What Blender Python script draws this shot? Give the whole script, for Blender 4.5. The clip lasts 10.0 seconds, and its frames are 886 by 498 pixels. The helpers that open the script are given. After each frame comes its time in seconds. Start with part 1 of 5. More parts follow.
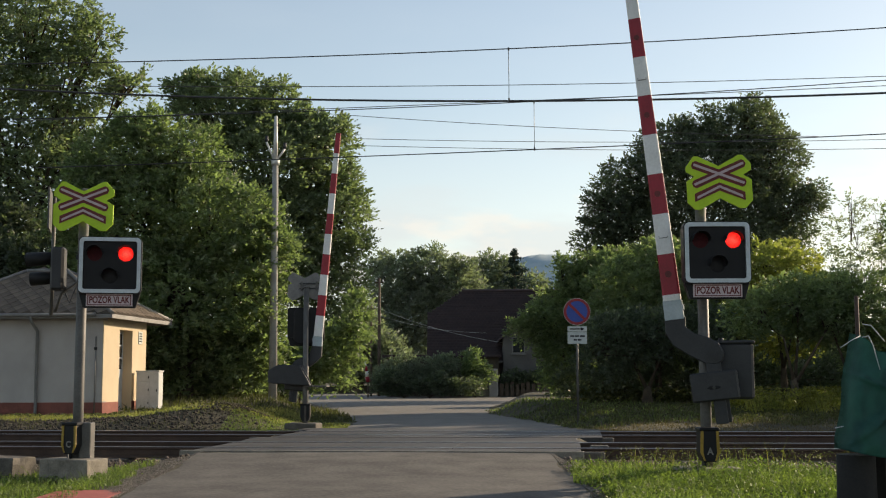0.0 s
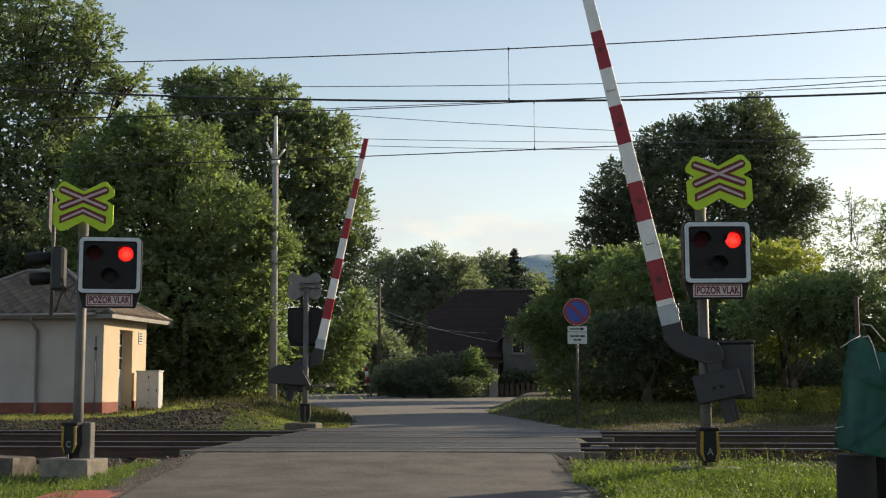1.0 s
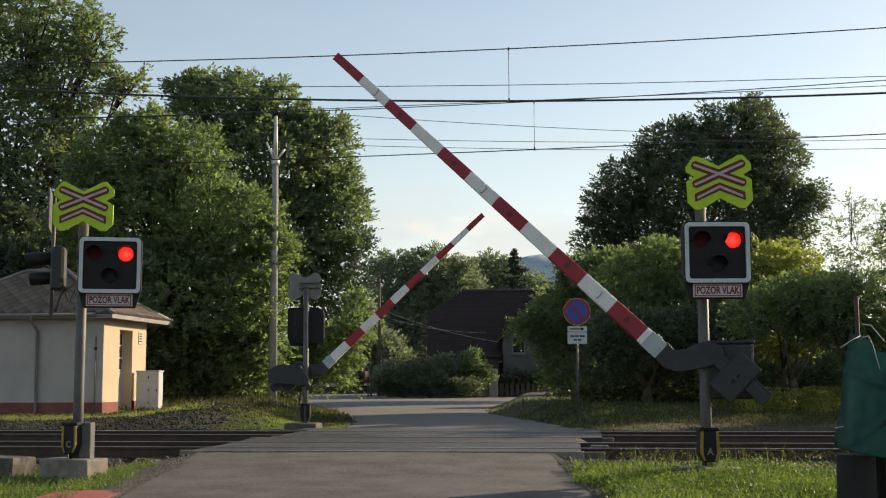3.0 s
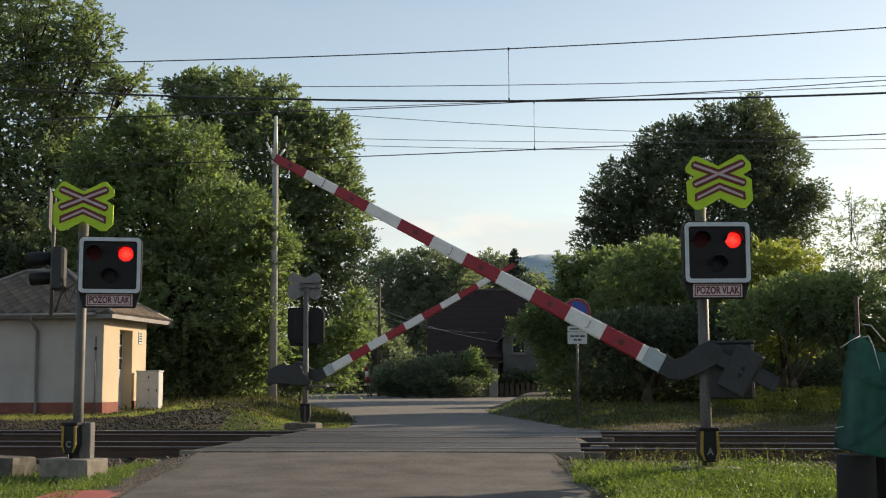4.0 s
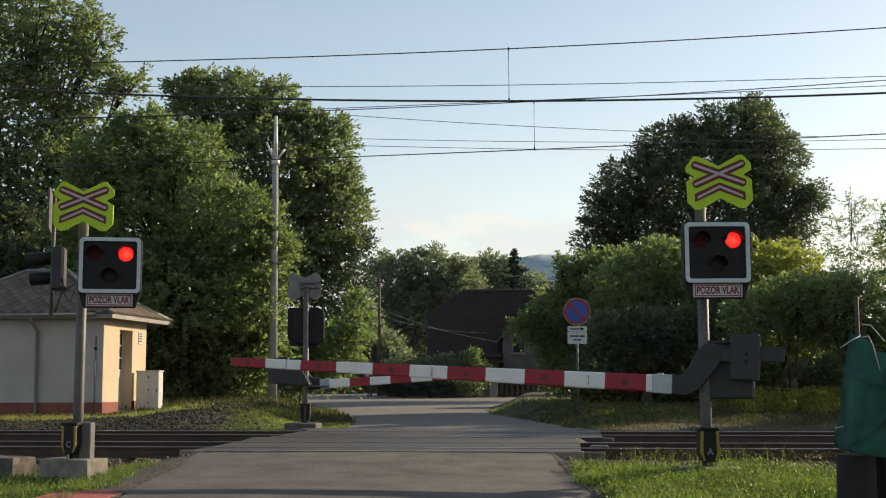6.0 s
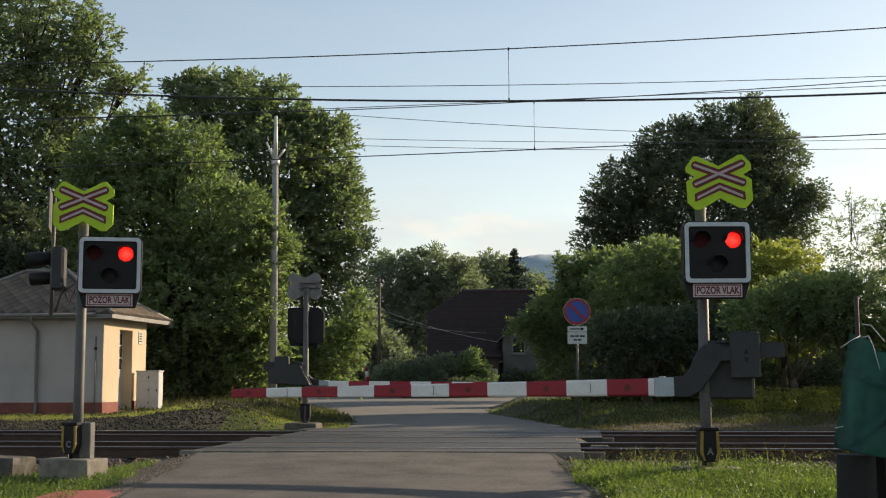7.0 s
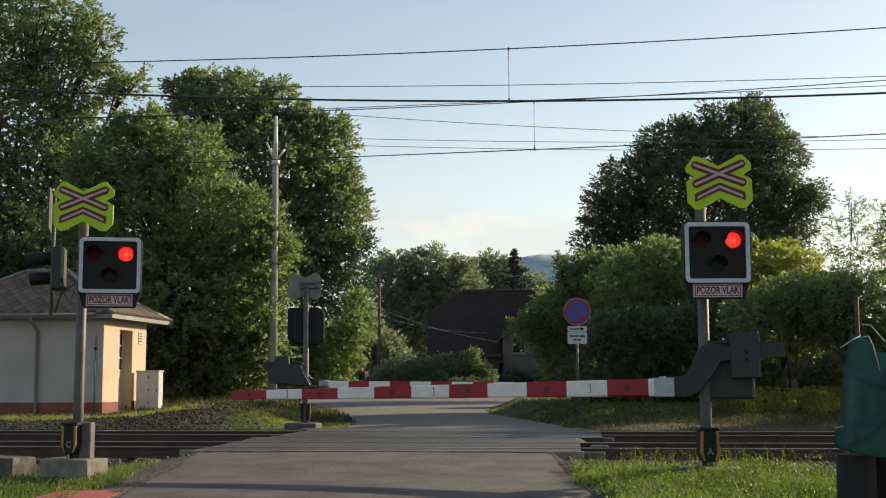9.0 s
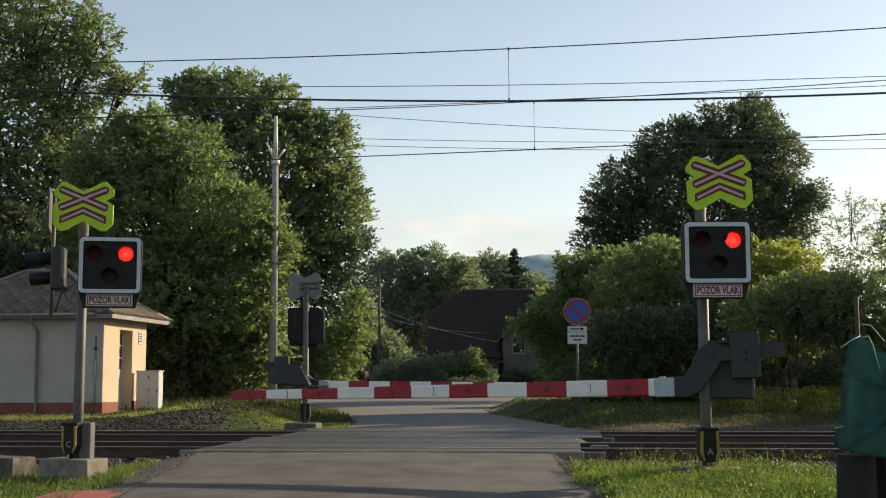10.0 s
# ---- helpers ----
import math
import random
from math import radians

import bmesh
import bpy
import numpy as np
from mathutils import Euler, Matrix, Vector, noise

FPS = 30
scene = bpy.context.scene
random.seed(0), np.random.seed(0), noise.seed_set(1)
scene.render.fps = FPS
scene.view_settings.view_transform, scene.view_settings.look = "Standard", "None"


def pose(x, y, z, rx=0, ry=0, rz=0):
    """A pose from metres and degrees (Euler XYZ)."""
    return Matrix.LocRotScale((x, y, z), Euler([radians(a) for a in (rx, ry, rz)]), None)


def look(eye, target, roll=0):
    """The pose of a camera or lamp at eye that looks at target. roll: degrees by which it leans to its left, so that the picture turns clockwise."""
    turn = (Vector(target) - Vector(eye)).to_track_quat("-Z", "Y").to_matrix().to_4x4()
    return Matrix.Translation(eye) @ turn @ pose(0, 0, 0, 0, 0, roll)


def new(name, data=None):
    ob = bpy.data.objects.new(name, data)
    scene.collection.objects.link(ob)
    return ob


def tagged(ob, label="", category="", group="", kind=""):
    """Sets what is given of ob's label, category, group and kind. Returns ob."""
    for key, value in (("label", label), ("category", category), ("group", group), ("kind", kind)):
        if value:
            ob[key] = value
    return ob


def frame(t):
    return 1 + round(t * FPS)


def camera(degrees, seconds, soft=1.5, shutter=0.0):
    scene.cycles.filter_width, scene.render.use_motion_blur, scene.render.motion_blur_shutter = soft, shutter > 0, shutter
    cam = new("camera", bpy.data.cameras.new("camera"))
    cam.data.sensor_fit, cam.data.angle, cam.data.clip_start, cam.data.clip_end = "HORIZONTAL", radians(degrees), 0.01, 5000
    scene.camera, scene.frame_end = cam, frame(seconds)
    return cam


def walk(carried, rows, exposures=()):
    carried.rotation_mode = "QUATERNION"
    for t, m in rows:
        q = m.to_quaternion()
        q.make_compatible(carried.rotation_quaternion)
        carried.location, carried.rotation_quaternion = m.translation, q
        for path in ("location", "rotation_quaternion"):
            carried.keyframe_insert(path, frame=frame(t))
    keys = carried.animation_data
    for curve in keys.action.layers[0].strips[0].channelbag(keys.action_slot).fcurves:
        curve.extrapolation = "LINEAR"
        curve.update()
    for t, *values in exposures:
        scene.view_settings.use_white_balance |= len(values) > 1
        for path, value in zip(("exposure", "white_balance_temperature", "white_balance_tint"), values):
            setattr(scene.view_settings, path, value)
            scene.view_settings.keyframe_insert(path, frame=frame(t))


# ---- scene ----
cam = camera(40.94, 10.0, soft=1.15)
EYE = Vector((0.0, 0.0, 1.05))
STAND = Matrix.Translation(EYE) @ pose(0, 0, 0, 90 + 6.197) @ pose(0, 0, 0, 0, 0, -0.2)
walk(cam, [(0.0, STAND), (10.0, STAND)], exposures=[(0.0, 0.42, 7320, 11), (10.0, 0.42, 7320, 11)])

# ---- world and sun ----
SUN_EL, SUN_AZ = radians(19.5), radians(55)          # azimuth from +y towards +x
world = bpy.data.worlds.new("world")
scene.world = world
world.use_nodes = True
wn, wl = world.node_tree.nodes, world.node_tree.links
wn.clear()
sky = wn.new("ShaderNodeTexSky")
sky.sky_type, sky.sun_disc = "NISHITA", False
sky.sun_elevation, sky.sun_rotation = SUN_EL, SUN_AZ
sky.air_density, sky.dust_density, sky.ozone_density = 1.0, 0.6, 0.9
bg = wn.new("ShaderNodeBackground")
bg.inputs["Strength"].default_value = 0.126
wo = wn.new("ShaderNodeOutputWorld")
wc = wn.new("ShaderNodeTexCoord")
sep = wn.new("ShaderNodeSeparateXYZ")
wl.new(wc.outputs["Generated"], sep.inputs["Vector"])


def sky_noise(scale, detail, stretch, lo, hi):
    """Cloud noise over the sky's directions, cut between lo and hi."""
    wm = wn.new("ShaderNodeMapping")
    wm.inputs["Scale"].default_value = (1.0, 1.0, stretch)
    wm.inputs["Location"].default_value = (0.37, 0.11, 0.2)
    cn = wn.new("ShaderNodeTexNoise")
    cn.inputs["Scale"].default_value, cn.inputs["Detail"].default_value = scale, detail
    mr = wn.new("ShaderNodeMapRange")
    mr.interpolation_type = "SMOOTHSTEP"
    mr.inputs["From Min"].default_value, mr.inputs["From Max"].default_value = lo, hi
    wl.new(wc.outputs["Generated"], wm.inputs["Vector"])
    wl.new(wm.outputs["Vector"], cn.inputs["Vector"])
    wl.new(cn.outputs["Fac"], mr.inputs["Value"])
    return mr.outputs["Result"]


def sky_height(stops):
    """A value that follows the height over the horizon."""
    r = wn.new("ShaderNodeValToRGB")
    while len(r.color_ramp.elements) < len(stops):
        r.color_ramp.elements.new(0.5)
    for e, (p, v) in zip(r.color_ramp.elements, stops):
        e.position, e.color = p, (v, v, v, 1)
    wl.new(sep.outputs["Z"], r.inputs["Fac"])
    return r.outputs["Color"]


def sky_math(op, a, b):
    m = wn.new("ShaderNodeMath")
    m.operation, m.use_clamp = op, True
    for k, v in enumerate((a, b)):
        if isinstance(v, float):
            m.inputs[k].default_value = v
        else:
            wl.new(v, m.inputs[k])
    return m.outputs["Value"]


def sky_over(colour, fac, tint):
    x = wn.new("ShaderNodeMixRGB")
    x.inputs["Color2"].default_value = (*tint, 1)
    wl.new(colour, x.inputs["Color1"])
    wl.new(fac, x.inputs["Fac"])
    return x.outputs["Color"]


# thin veil, denser towards the horizon, and small fair-weather clouds low down
veil = sky_math("MULTIPLY", sky_height(((0.0, 0.62), (0.08, 0.46), (0.20, 0.24), (0.34, 0.12), (0.8, 0.08))), sky_math("ADD", sky_noise(3.0, 8, 3.0, 0.25, 0.8), 0.5))
puff = sky_math("MULTIPLY", sky_noise(9.0, 9, 2.6, 0.53, 0.64), sky_height(((0.0, 0.6), (0.10, 0.62), (0.17, 0.25), (0.22, 0.0))))
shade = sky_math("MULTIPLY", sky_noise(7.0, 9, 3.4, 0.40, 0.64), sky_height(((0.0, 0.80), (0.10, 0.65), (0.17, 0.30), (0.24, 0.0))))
tone = sky_over(sky.outputs["Color"], veil, (4.9, 5.5, 6.1))
tone = sky_over(tone, shade, (4.3, 4.75, 5.2))
tone = sky_over(tone, puff, (5.9, 5.75, 5.5))
wl.new(tone, bg.inputs["Color"])
wl.new(bg.outputs["Background"], wo.inputs["Surface"])

sun_data = bpy.data.lights.new("sun", "SUN")
sun_data.energy, sun_data.angle, sun_data.color = 5.0, radians(0.6), (1.0, 0.87, 0.70)
sun = new("sun", sun_data)
sun.matrix_basis = look((40, 60, 40), (40 - 10 * math.sin(SUN_AZ) * math.cos(SUN_EL), 60 - 10 * math.cos(SUN_AZ) * math.cos(SUN_EL), 40 - 10 * math.sin(SUN_EL)))


# ---- materials ----
def mat(name, base, dark=None, rough=0.7, scale=6.0, fine=60.0, bump=0.15, metal=0.0, translucent=0.0, per_piece=0.0, spec=0.4, dist=0.01):
    """A surface in two tones, mottled at a coarse and a fine scale, with fine relief."""
    m = bpy.data.materials.new(name)
    m.use_nodes = True
    n, l = m.node_tree.nodes, m.node_tree.links
    p = n["Principled BSDF"]
    out = n["Material Output"]
    dark = dark or tuple(c * 0.6 for c in base)
    tc = n.new("ShaderNodeTexCoord")
    a, b = n.new("ShaderNodeTexNoise"), n.new("ShaderNodeTexNoise")
    a.inputs["Scale"].default_value, a.inputs["Detail"].default_value = scale, 6
    b.inputs["Scale"].default_value, b.inputs["Detail"].default_value = fine, 3
    l.new(tc.outputs["Object"], a.inputs["Vector"])
    l.new(tc.outputs["Object"], b.inputs["Vector"])
    mix = n.new("ShaderNodeMath")
    mix.operation = "MULTIPLY_ADD"
    mix.inputs[1].default_value = 0.45
    l.new(b.outputs["Fac"], mix.inputs[0])
    half = n.new("ShaderNodeMath")
    half.operation = "MULTIPLY"
    half.inputs[1].default_value = 0.55
    l.new(a.outputs["Fac"], half.inputs[0])
    l.new(half.outputs["Value"], mix.inputs[2])
    ramp = n.new("ShaderNodeValToRGB")
    ramp.color_ramp.elements[0].position, ramp.color_ramp.elements[1].position = 0.36, 0.64
    ramp.color_ramp.elements[0].color, ramp.color_ramp.elements[1].color = (*dark, 1), (*base, 1)
    l.new(mix.outputs["Value"], ramp.inputs["Fac"])
    colour = ramp.outputs["Color"]
    if per_piece:
        src = n.new("ShaderNodeNewGeometry").outputs["Random Per Island"] if translucent else n.new("ShaderNodeObjectInfo").outputs["Random"]
        hsv = n.new("ShaderNodeHueSaturation")
        mr = n.new("ShaderNodeMapRange")
        mr.inputs["To Min"].default_value, mr.inputs["To Max"].default_value = 1 - per_piece, 1 + per_piece
        l.new(src, mr.inputs["Value"])
        l.new(mr.outputs["Result"], hsv.inputs["Value"])
        l.new(colour, hsv.inputs["Color"])
        colour = hsv.outputs["Color"]
    l.new(colour, p.inputs["Base Color"])
    p.inputs["Roughness"].default_value, p.inputs["Metallic"].default_value = rough, metal
    p.inputs["Specular IOR Level"].default_value = spec
    if bump:
        bp = n.new("ShaderNodeBump")
        bp.inputs["Strength"].default_value, bp.inputs["Distance"].default_value = bump, dist
        l.new(mix.outputs["Value"], bp.inputs["Height"])
        l.new(bp.outputs["Normal"], p.inputs["Normal"])
    if translucent:
        tr = n.new("ShaderNodeBsdfTranslucent")
        gain = n.new("ShaderNodeMixRGB")
        gain.blend_type = "MULTIPLY"
        gain.inputs["Fac"].default_value, gain.inputs["Color2"].default_value = 1.0, (1.35, 1.6, 0.75, 1)
        l.new(colour, gain.inputs["Color1"])
        l.new(gain.outputs["Color"], tr.inputs["Color"])
        ms = n.new("ShaderNodeMixShader")
        ms.inputs["Fac"].default_value = translucent
        l.new(p.outputs["BSDF"], ms.inputs[1])
        l.new(tr.outputs["BSDF"], ms.inputs[2])
        l.new(ms.outputs["Shader"], out.inputs["Surface"])
    return m


def glow(name, colour, strength):
    """A lit lens: the bulb's light broken by the ribs of the glass."""
    m = bpy.data.materials.new(name)
    m.use_nodes = True
    n, l = m.node_tree.nodes, m.node_tree.links
    p = n["Principled BSDF"]
    p.inputs["Base Color"].default_value = (0.25, 0.01, 0.01, 1)
    p.inputs["Roughness"].default_value = 0.2
    tc = n.new("ShaderNodeTexCoord")
    v = n.new("ShaderNodeTexVoronoi")
    v.inputs["Scale"].default_value = 55
    g = n.new("ShaderNodeTexGradient")
    g.gradient_type = "SPHERICAL"
    mp = n.new("ShaderNodeMapping")
    mp.inputs["Scale"].default_value = (7, 7, 7)
    l.new(tc.outputs["Object"], v.inputs["Vector"])
    l.new(tc.outputs["Object"], mp.inputs["Vector"])
    l.new(mp.outputs["Vector"], g.inputs["Vector"])
    r = n.new("ShaderNodeValToRGB")
    r.color_ramp.elements[0].color, r.color_ramp.elements[1].color = (*colour, 1), (1.0, 0.075, 0.045, 1)
    r.color_ramp.elements[0].position, r.color_ramp.elements[1].position = 0.25, 1.0
    l.new(g.outputs["Fac"], r.inputs["Fac"])
    l.new(r.outputs["Color"], p.inputs["Emission Color"])
    k = n.new("ShaderNodeMapRange")
    k.inputs["From Max"].default_value = 0.65
    k.inputs["To Min"].default_value, k.inputs["To Max"].default_value = strength * 1.5, strength * 0.5
    l.new(v.outputs["Distance"], k.inputs["Value"])
    l.new(k.outputs["Result"], p.inputs["Emission Strength"])
    return m


M = {
    "asphalt": mat("asphalt", (0.122, 0.109, 0.096), (0.047, 0.042, 0.037), 0.88, 1.6, 22, 0.4, dist=0.010),
    "asphalt_far": mat("worn_asphalt", (0.195, 0.178, 0.158), (0.12, 0.11, 0.098), 0.85, 2.0, 14, 0.3),
    "panel": mat("crossing_panel", (0.060, 0.055, 0.050), (0.027, 0.025, 0.024), 0.7, 5, 40, 0.4, per_piece=0.25),
    "soil": mat("soil", (0.085, 0.072, 0.042), (0.038, 0.034, 0.02), 0.95, 1.5, 30, 0.6, dist=0.05),
    "gravel": mat("gravel", (0.27, 0.24, 0.21), (0.12, 0.105, 0.09), 0.95, 9, 60, 0.9, dist=0.04),
    "ballast": mat("ballast_stone", (0.14, 0.11, 0.09), (0.07, 0.055, 0.045), 0.9, 3, 40, 0.4),
    "rust": mat("rail_rust", (0.085, 0.05, 0.035), (0.045, 0.028, 0.02), 0.75, 4, 70, 0.3),
    "railtop": mat("polished_rail", (0.52, 0.50, 0.48), (0.36, 0.34, 0.32), 0.28, 3, 80, 0.05, metal=1.0),
    "sleeper": mat("old_sleeper", (0.10, 0.085, 0.07), (0.05, 0.042, 0.035), 0.9, 3, 50, 0.5, per_piece=0.2),
    "concrete": mat("concrete", (0.27, 0.24, 0.195), (0.13, 0.115, 0.095), 0.9, 7, 60, 0.5),
    # Weathered tone, taken darker for the shaded faces of blocks and trough
    "concrete_dark": mat("weathered_shaded_concrete", (0.15, 0.132, 0.11), (0.06, 0.053, 0.045), 0.9, 4, 60, 0.5),
    "galv": mat("galvanised_steel", (0.13, 0.124, 0.115), (0.08, 0.077, 0.072), 0.6, 5, 40, 0.1, metal=0.2),
    "greypaint": mat("grey_paint", (0.034, 0.035, 0.037), (0.022, 0.023, 0.025), 0.55, 6, 50, 0.1),
    "black": mat("black_paint", (0.012, 0.012, 0.013), (0.008, 0.008, 0.009), 0.55, 6, 60, 0.08, spec=0.25),
    "border": mat("white_reflector_border", (0.56, 0.61, 0.63), (0.44, 0.49, 0.51), 0.5, 9, 70, 0.05),
    "lime": mat("fluorescent_lime_sheet", (0.44, 0.64, 0.025), (0.37, 0.56, 0.02), 0.55, 6, 60, 0.04),
    "maroon": mat("dark_red_stripe", (0.15, 0.018, 0.016), (0.10, 0.012, 0.011), 0.5, 8, 70, 0.04),
    "armred": mat("barrier_red", (0.33, 0.014, 0.03), (0.24, 0.012, 0.022), 0.45, 5, 50, 0.06),
    "armwhite": mat("barrier_white", (0.78, 0.77, 0.74), (0.64, 0.63, 0.60), 0.45, 4, 50, 0.06),
    "armgrey": mat("barrier_root_grey", (0.40, 0.46, 0.48), (0.30, 0.35, 0.37), 0.5, 6, 50, 0.06),
    "plate": mat("pinkish_white_plate", (0.60, 0.51, 0.52), (0.50, 0.42, 0.43), 0.55, 9, 60, 0.03),
    "stripe": mat("faded_pink_stripe", (0.52, 0.41, 0.41), (0.42, 0.32, 0.32), 0.55, 9, 60, 0.03),
    "yellow": mat("yellow_paint", (0.36, 0.23, 0.03), (0.22, 0.14, 0.02), 0.5, 8, 60, 0.06),
    "lensoff": mat("dark_red_glass", (0.06, 0.005, 0.007), (0.03, 0.003, 0.004), 0.6, 30, 90, 0.3, spec=0.15),
    "lensdark": mat("unlit_clear_glass", (0.02, 0.02, 0.022), (0.012, 0.012, 0.014), 0.5, 30, 90, 0.3, spec=0.2),
    "lenson": glow("lit_red_lens", (1.0, 0.013, 0.014), 1.1),
    "signred": mat("sign_red", (0.30, 0.022, 0.032), (0.23, 0.018, 0.025), 0.5, 8, 60, 0.02),
    "signblue": mat("sign_blue", (0.03, 0.08, 0.34), (0.025, 0.06, 0.27), 0.5, 8, 60, 0.02),
    "signwhite": mat("sign_white", (0.50, 0.53, 0.51), (0.40, 0.43, 0.41), 0.5, 8, 60, 0.02),
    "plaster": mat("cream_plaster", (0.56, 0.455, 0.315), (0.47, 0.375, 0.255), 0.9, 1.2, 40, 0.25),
    # Greyer plaster: holds the shade of the hut's front; also on the pillar
    "plastergrey": mat("greyed_plaster", (0.43, 0.395, 0.365), (0.33, 0.30, 0.275), 0.9, 1.2, 40, 0.25),
    "brick": mat("plinth_brick", (0.25, 0.085, 0.062), (0.13, 0.045, 0.036), 0.85, 1.6, 30, 0.3),
    "slate": mat("fibre_cement_tile", (0.165, 0.125, 0.092), (0.095, 0.075, 0.056), 0.85, 2.5, 50, 0.3, per_piece=0.25),
    "rooftile": mat("dark_brown_roof_tile", (0.055, 0.032, 0.030), (0.032, 0.020, 0.019), 0.6, 1.5, 30, 0.3, per_piece=0.15),
    "zinc": mat("zinc_sheet", (0.24, 0.23, 0.215), (0.15, 0.145, 0.14), 0.6, 5, 40, 0.1, metal=0.25),
    "housewall": mat("grey_render", (0.15, 0.143, 0.135), (0.10, 0.096, 0.09), 0.9, 1.5, 30, 0.25),
    "glass": mat("dark_window_glass", (0.03, 0.035, 0.04), (0.02, 0.022, 0.025), 0.08, 3, 20, 0.0),
    "wood": mat("weathered_wood", (0.14, 0.10, 0.07), (0.07, 0.05, 0.035), 0.85, 3, 50, 0.4),
    "bark": mat("bark", (0.10, 0.075, 0.05), (0.04, 0.032, 0.024), 0.95, 4, 40, 0.8, dist=0.04),
    "cabinet": mat("light_grey_cabinet", (0.55, 0.55, 0.53), (0.42, 0.42, 0.40), 0.6, 4, 40, 0.1),
    "wire": mat("wire_copper_dark", (0.05, 0.05, 0.05), (0.03, 0.03, 0.03), 0.5, 5, 40, 0.0),
    "net": mat("green_netting", (0.036, 0.140, 0.122), (0.018, 0.082, 0.072), 0.7, 8, 220, 0.5),
    "tie": mat("pale_twine", (0.55, 0.58, 0.60), (0.4, 0.42, 0.44), 0.7, 8, 60, 0.1),
    "kerbred": mat("red_paving", (0.38, 0.10, 0.08), (0.28, 0.07, 0.06), 0.85, 6, 60, 0.3),
    # The air holds no haze; its pale blue is painted on the hill
    "hill": mat("hazy_hill", (0.40, 0.48, 0.51), (0.31, 0.40, 0.44), 1.0, 0.010, 0.05, 0.0),
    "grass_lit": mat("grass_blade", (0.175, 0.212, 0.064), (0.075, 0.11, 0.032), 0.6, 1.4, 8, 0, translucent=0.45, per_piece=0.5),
    # Darker copy of the grass blade: its shade is put into the colour
    "grass_shade": mat("shaded_grass_blade", (0.095, 0.096, 0.036), (0.046, 0.050, 0.02), 0.7, 0.7, 8, 0, translucent=0.35, per_piece=0.5),
    "steelpale": mat("pale_zinc_steel", (0.62, 0.61, 0.57), (0.48, 0.47, 0.44), 0.5, 6, 40, 0.1, metal=0.2),
    "polecrete": mat("pale_pole_concrete", (0.36, 0.35, 0.32), (0.24, 0.23, 0.21), 0.9, 3, 40, 0.3),
    # Dark soil, made darker for the slope turned from the sun
    "earth": mat("shaded_earth", (0.055, 0.046, 0.035), (0.024, 0.021, 0.017), 0.95, 2.5, 30, 0.6, dist=0.05),
    # Lighter copy for the bank: the sun on it is in the colour
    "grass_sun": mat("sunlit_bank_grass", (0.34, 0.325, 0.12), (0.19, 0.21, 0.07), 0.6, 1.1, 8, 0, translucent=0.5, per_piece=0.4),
    # Near-black base: the shade on post and boards is in the colour
    "darkpost": mat("shade_dark_post", (0.022, 0.020, 0.017), (0.012, 0.011, 0.010), 0.9, 4, 60, 0.5),
    "grass_dry": mat("dry_grass_blade", (0.26, 0.22, 0.09), (0.14, 0.15, 0.05), 0.7, 1.0, 8, 0, translucent=0.4, per_piece=0.35),
    # Brown straw, made darker for the shade on the verge
    "straw": mat("brown_straw", (0.17, 0.125, 0.065), (0.085, 0.066, 0.036), 0.8, 1.0, 8, 0, translucent=0.2, per_piece=0.35),
    "weed": mat("yellow_weed_leaf", (0.24, 0.22, 0.05), (0.13, 0.14, 0.03), 0.6, 1.0, 8, 0, translucent=0.45, per_piece=0.35),
}
LEAF = {
    "ash": mat("ash_leaf", (0.210, 0.240, 0.167), (0.134, 0.167, 0.113), 0.5, 0.5, 5, 0, spec=0.4, translucent=0.5, per_piece=0.28),
    "maple": mat("maple_leaf", (0.210, 0.246, 0.142), (0.127, 0.167, 0.096), 0.5, 0.5, 5, 0, spec=0.4, translucent=0.5, per_piece=0.28),
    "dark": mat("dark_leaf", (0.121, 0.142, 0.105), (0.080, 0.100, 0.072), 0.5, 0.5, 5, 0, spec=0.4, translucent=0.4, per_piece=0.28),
    # Yellow, bright leaf with the sunlight put into its colour
    "lime": mat("sunlit_leaf", (0.344, 0.329, 0.113), (0.218, 0.235, 0.086), 0.5, 0.5, 5, 0, spec=0.4, translucent=0.5, per_piece=0.28),
    "grey": mat("willow_leaf", (0.278, 0.294, 0.234), (0.180, 0.207, 0.166), 0.5, 0.5, 5, 0, spec=0.4, translucent=0.5, per_piece=0.28),
    # Pale grey-green: haze of distance in the colour; garden bushes share it
    "far": mat("distant_hazed_leaf", (0.218, 0.235, 0.209), (0.141, 0.164, 0.142), 0.6, 0.5, 5, 0, spec=0.5, translucent=0.5, per_piece=0.28),
    "fir": mat("spruce_needle", (0.054, 0.083, 0.061), (0.036, 0.058, 0.046), 0.6, 0.5, 5, 0, per_piece=0.3, translucent=0.1),
}


# ---- shape helpers ----
def put(name, bm, material, parent=None, m=None):
    """Links a bmesh as one mesh object."""
    me = bpy.data.meshes.new(name)
    bm.normal_update()
    bm.to_mesh(me)
    bm.free()
    ob = new(name, me)
    for k in (material if isinstance(material, (list, tuple)) else [material]):
        me.materials.append(k)
    if parent:
        ob.parent = parent
    if m is not None:
        ob.matrix_basis = m
    return ob


def part(name, bm, material, parent, label="", m=None):
    ob = put(name, bm, material, parent, m)
    return tagged(ob, label) if label else ob


def base(name, m, label, category, group="", kind=""):
    ob = new(name)
    ob.empty_display_size = 0.1
    ob.matrix_basis = m
    return tagged(ob, label, category, group, kind)


def bevel(bm, w, seg=1):
    if w:
        bmesh.ops.bevel(bm, geom=bm.edges[:], offset=w, segments=seg, affect="EDGES", profile=0.5)
    return bm


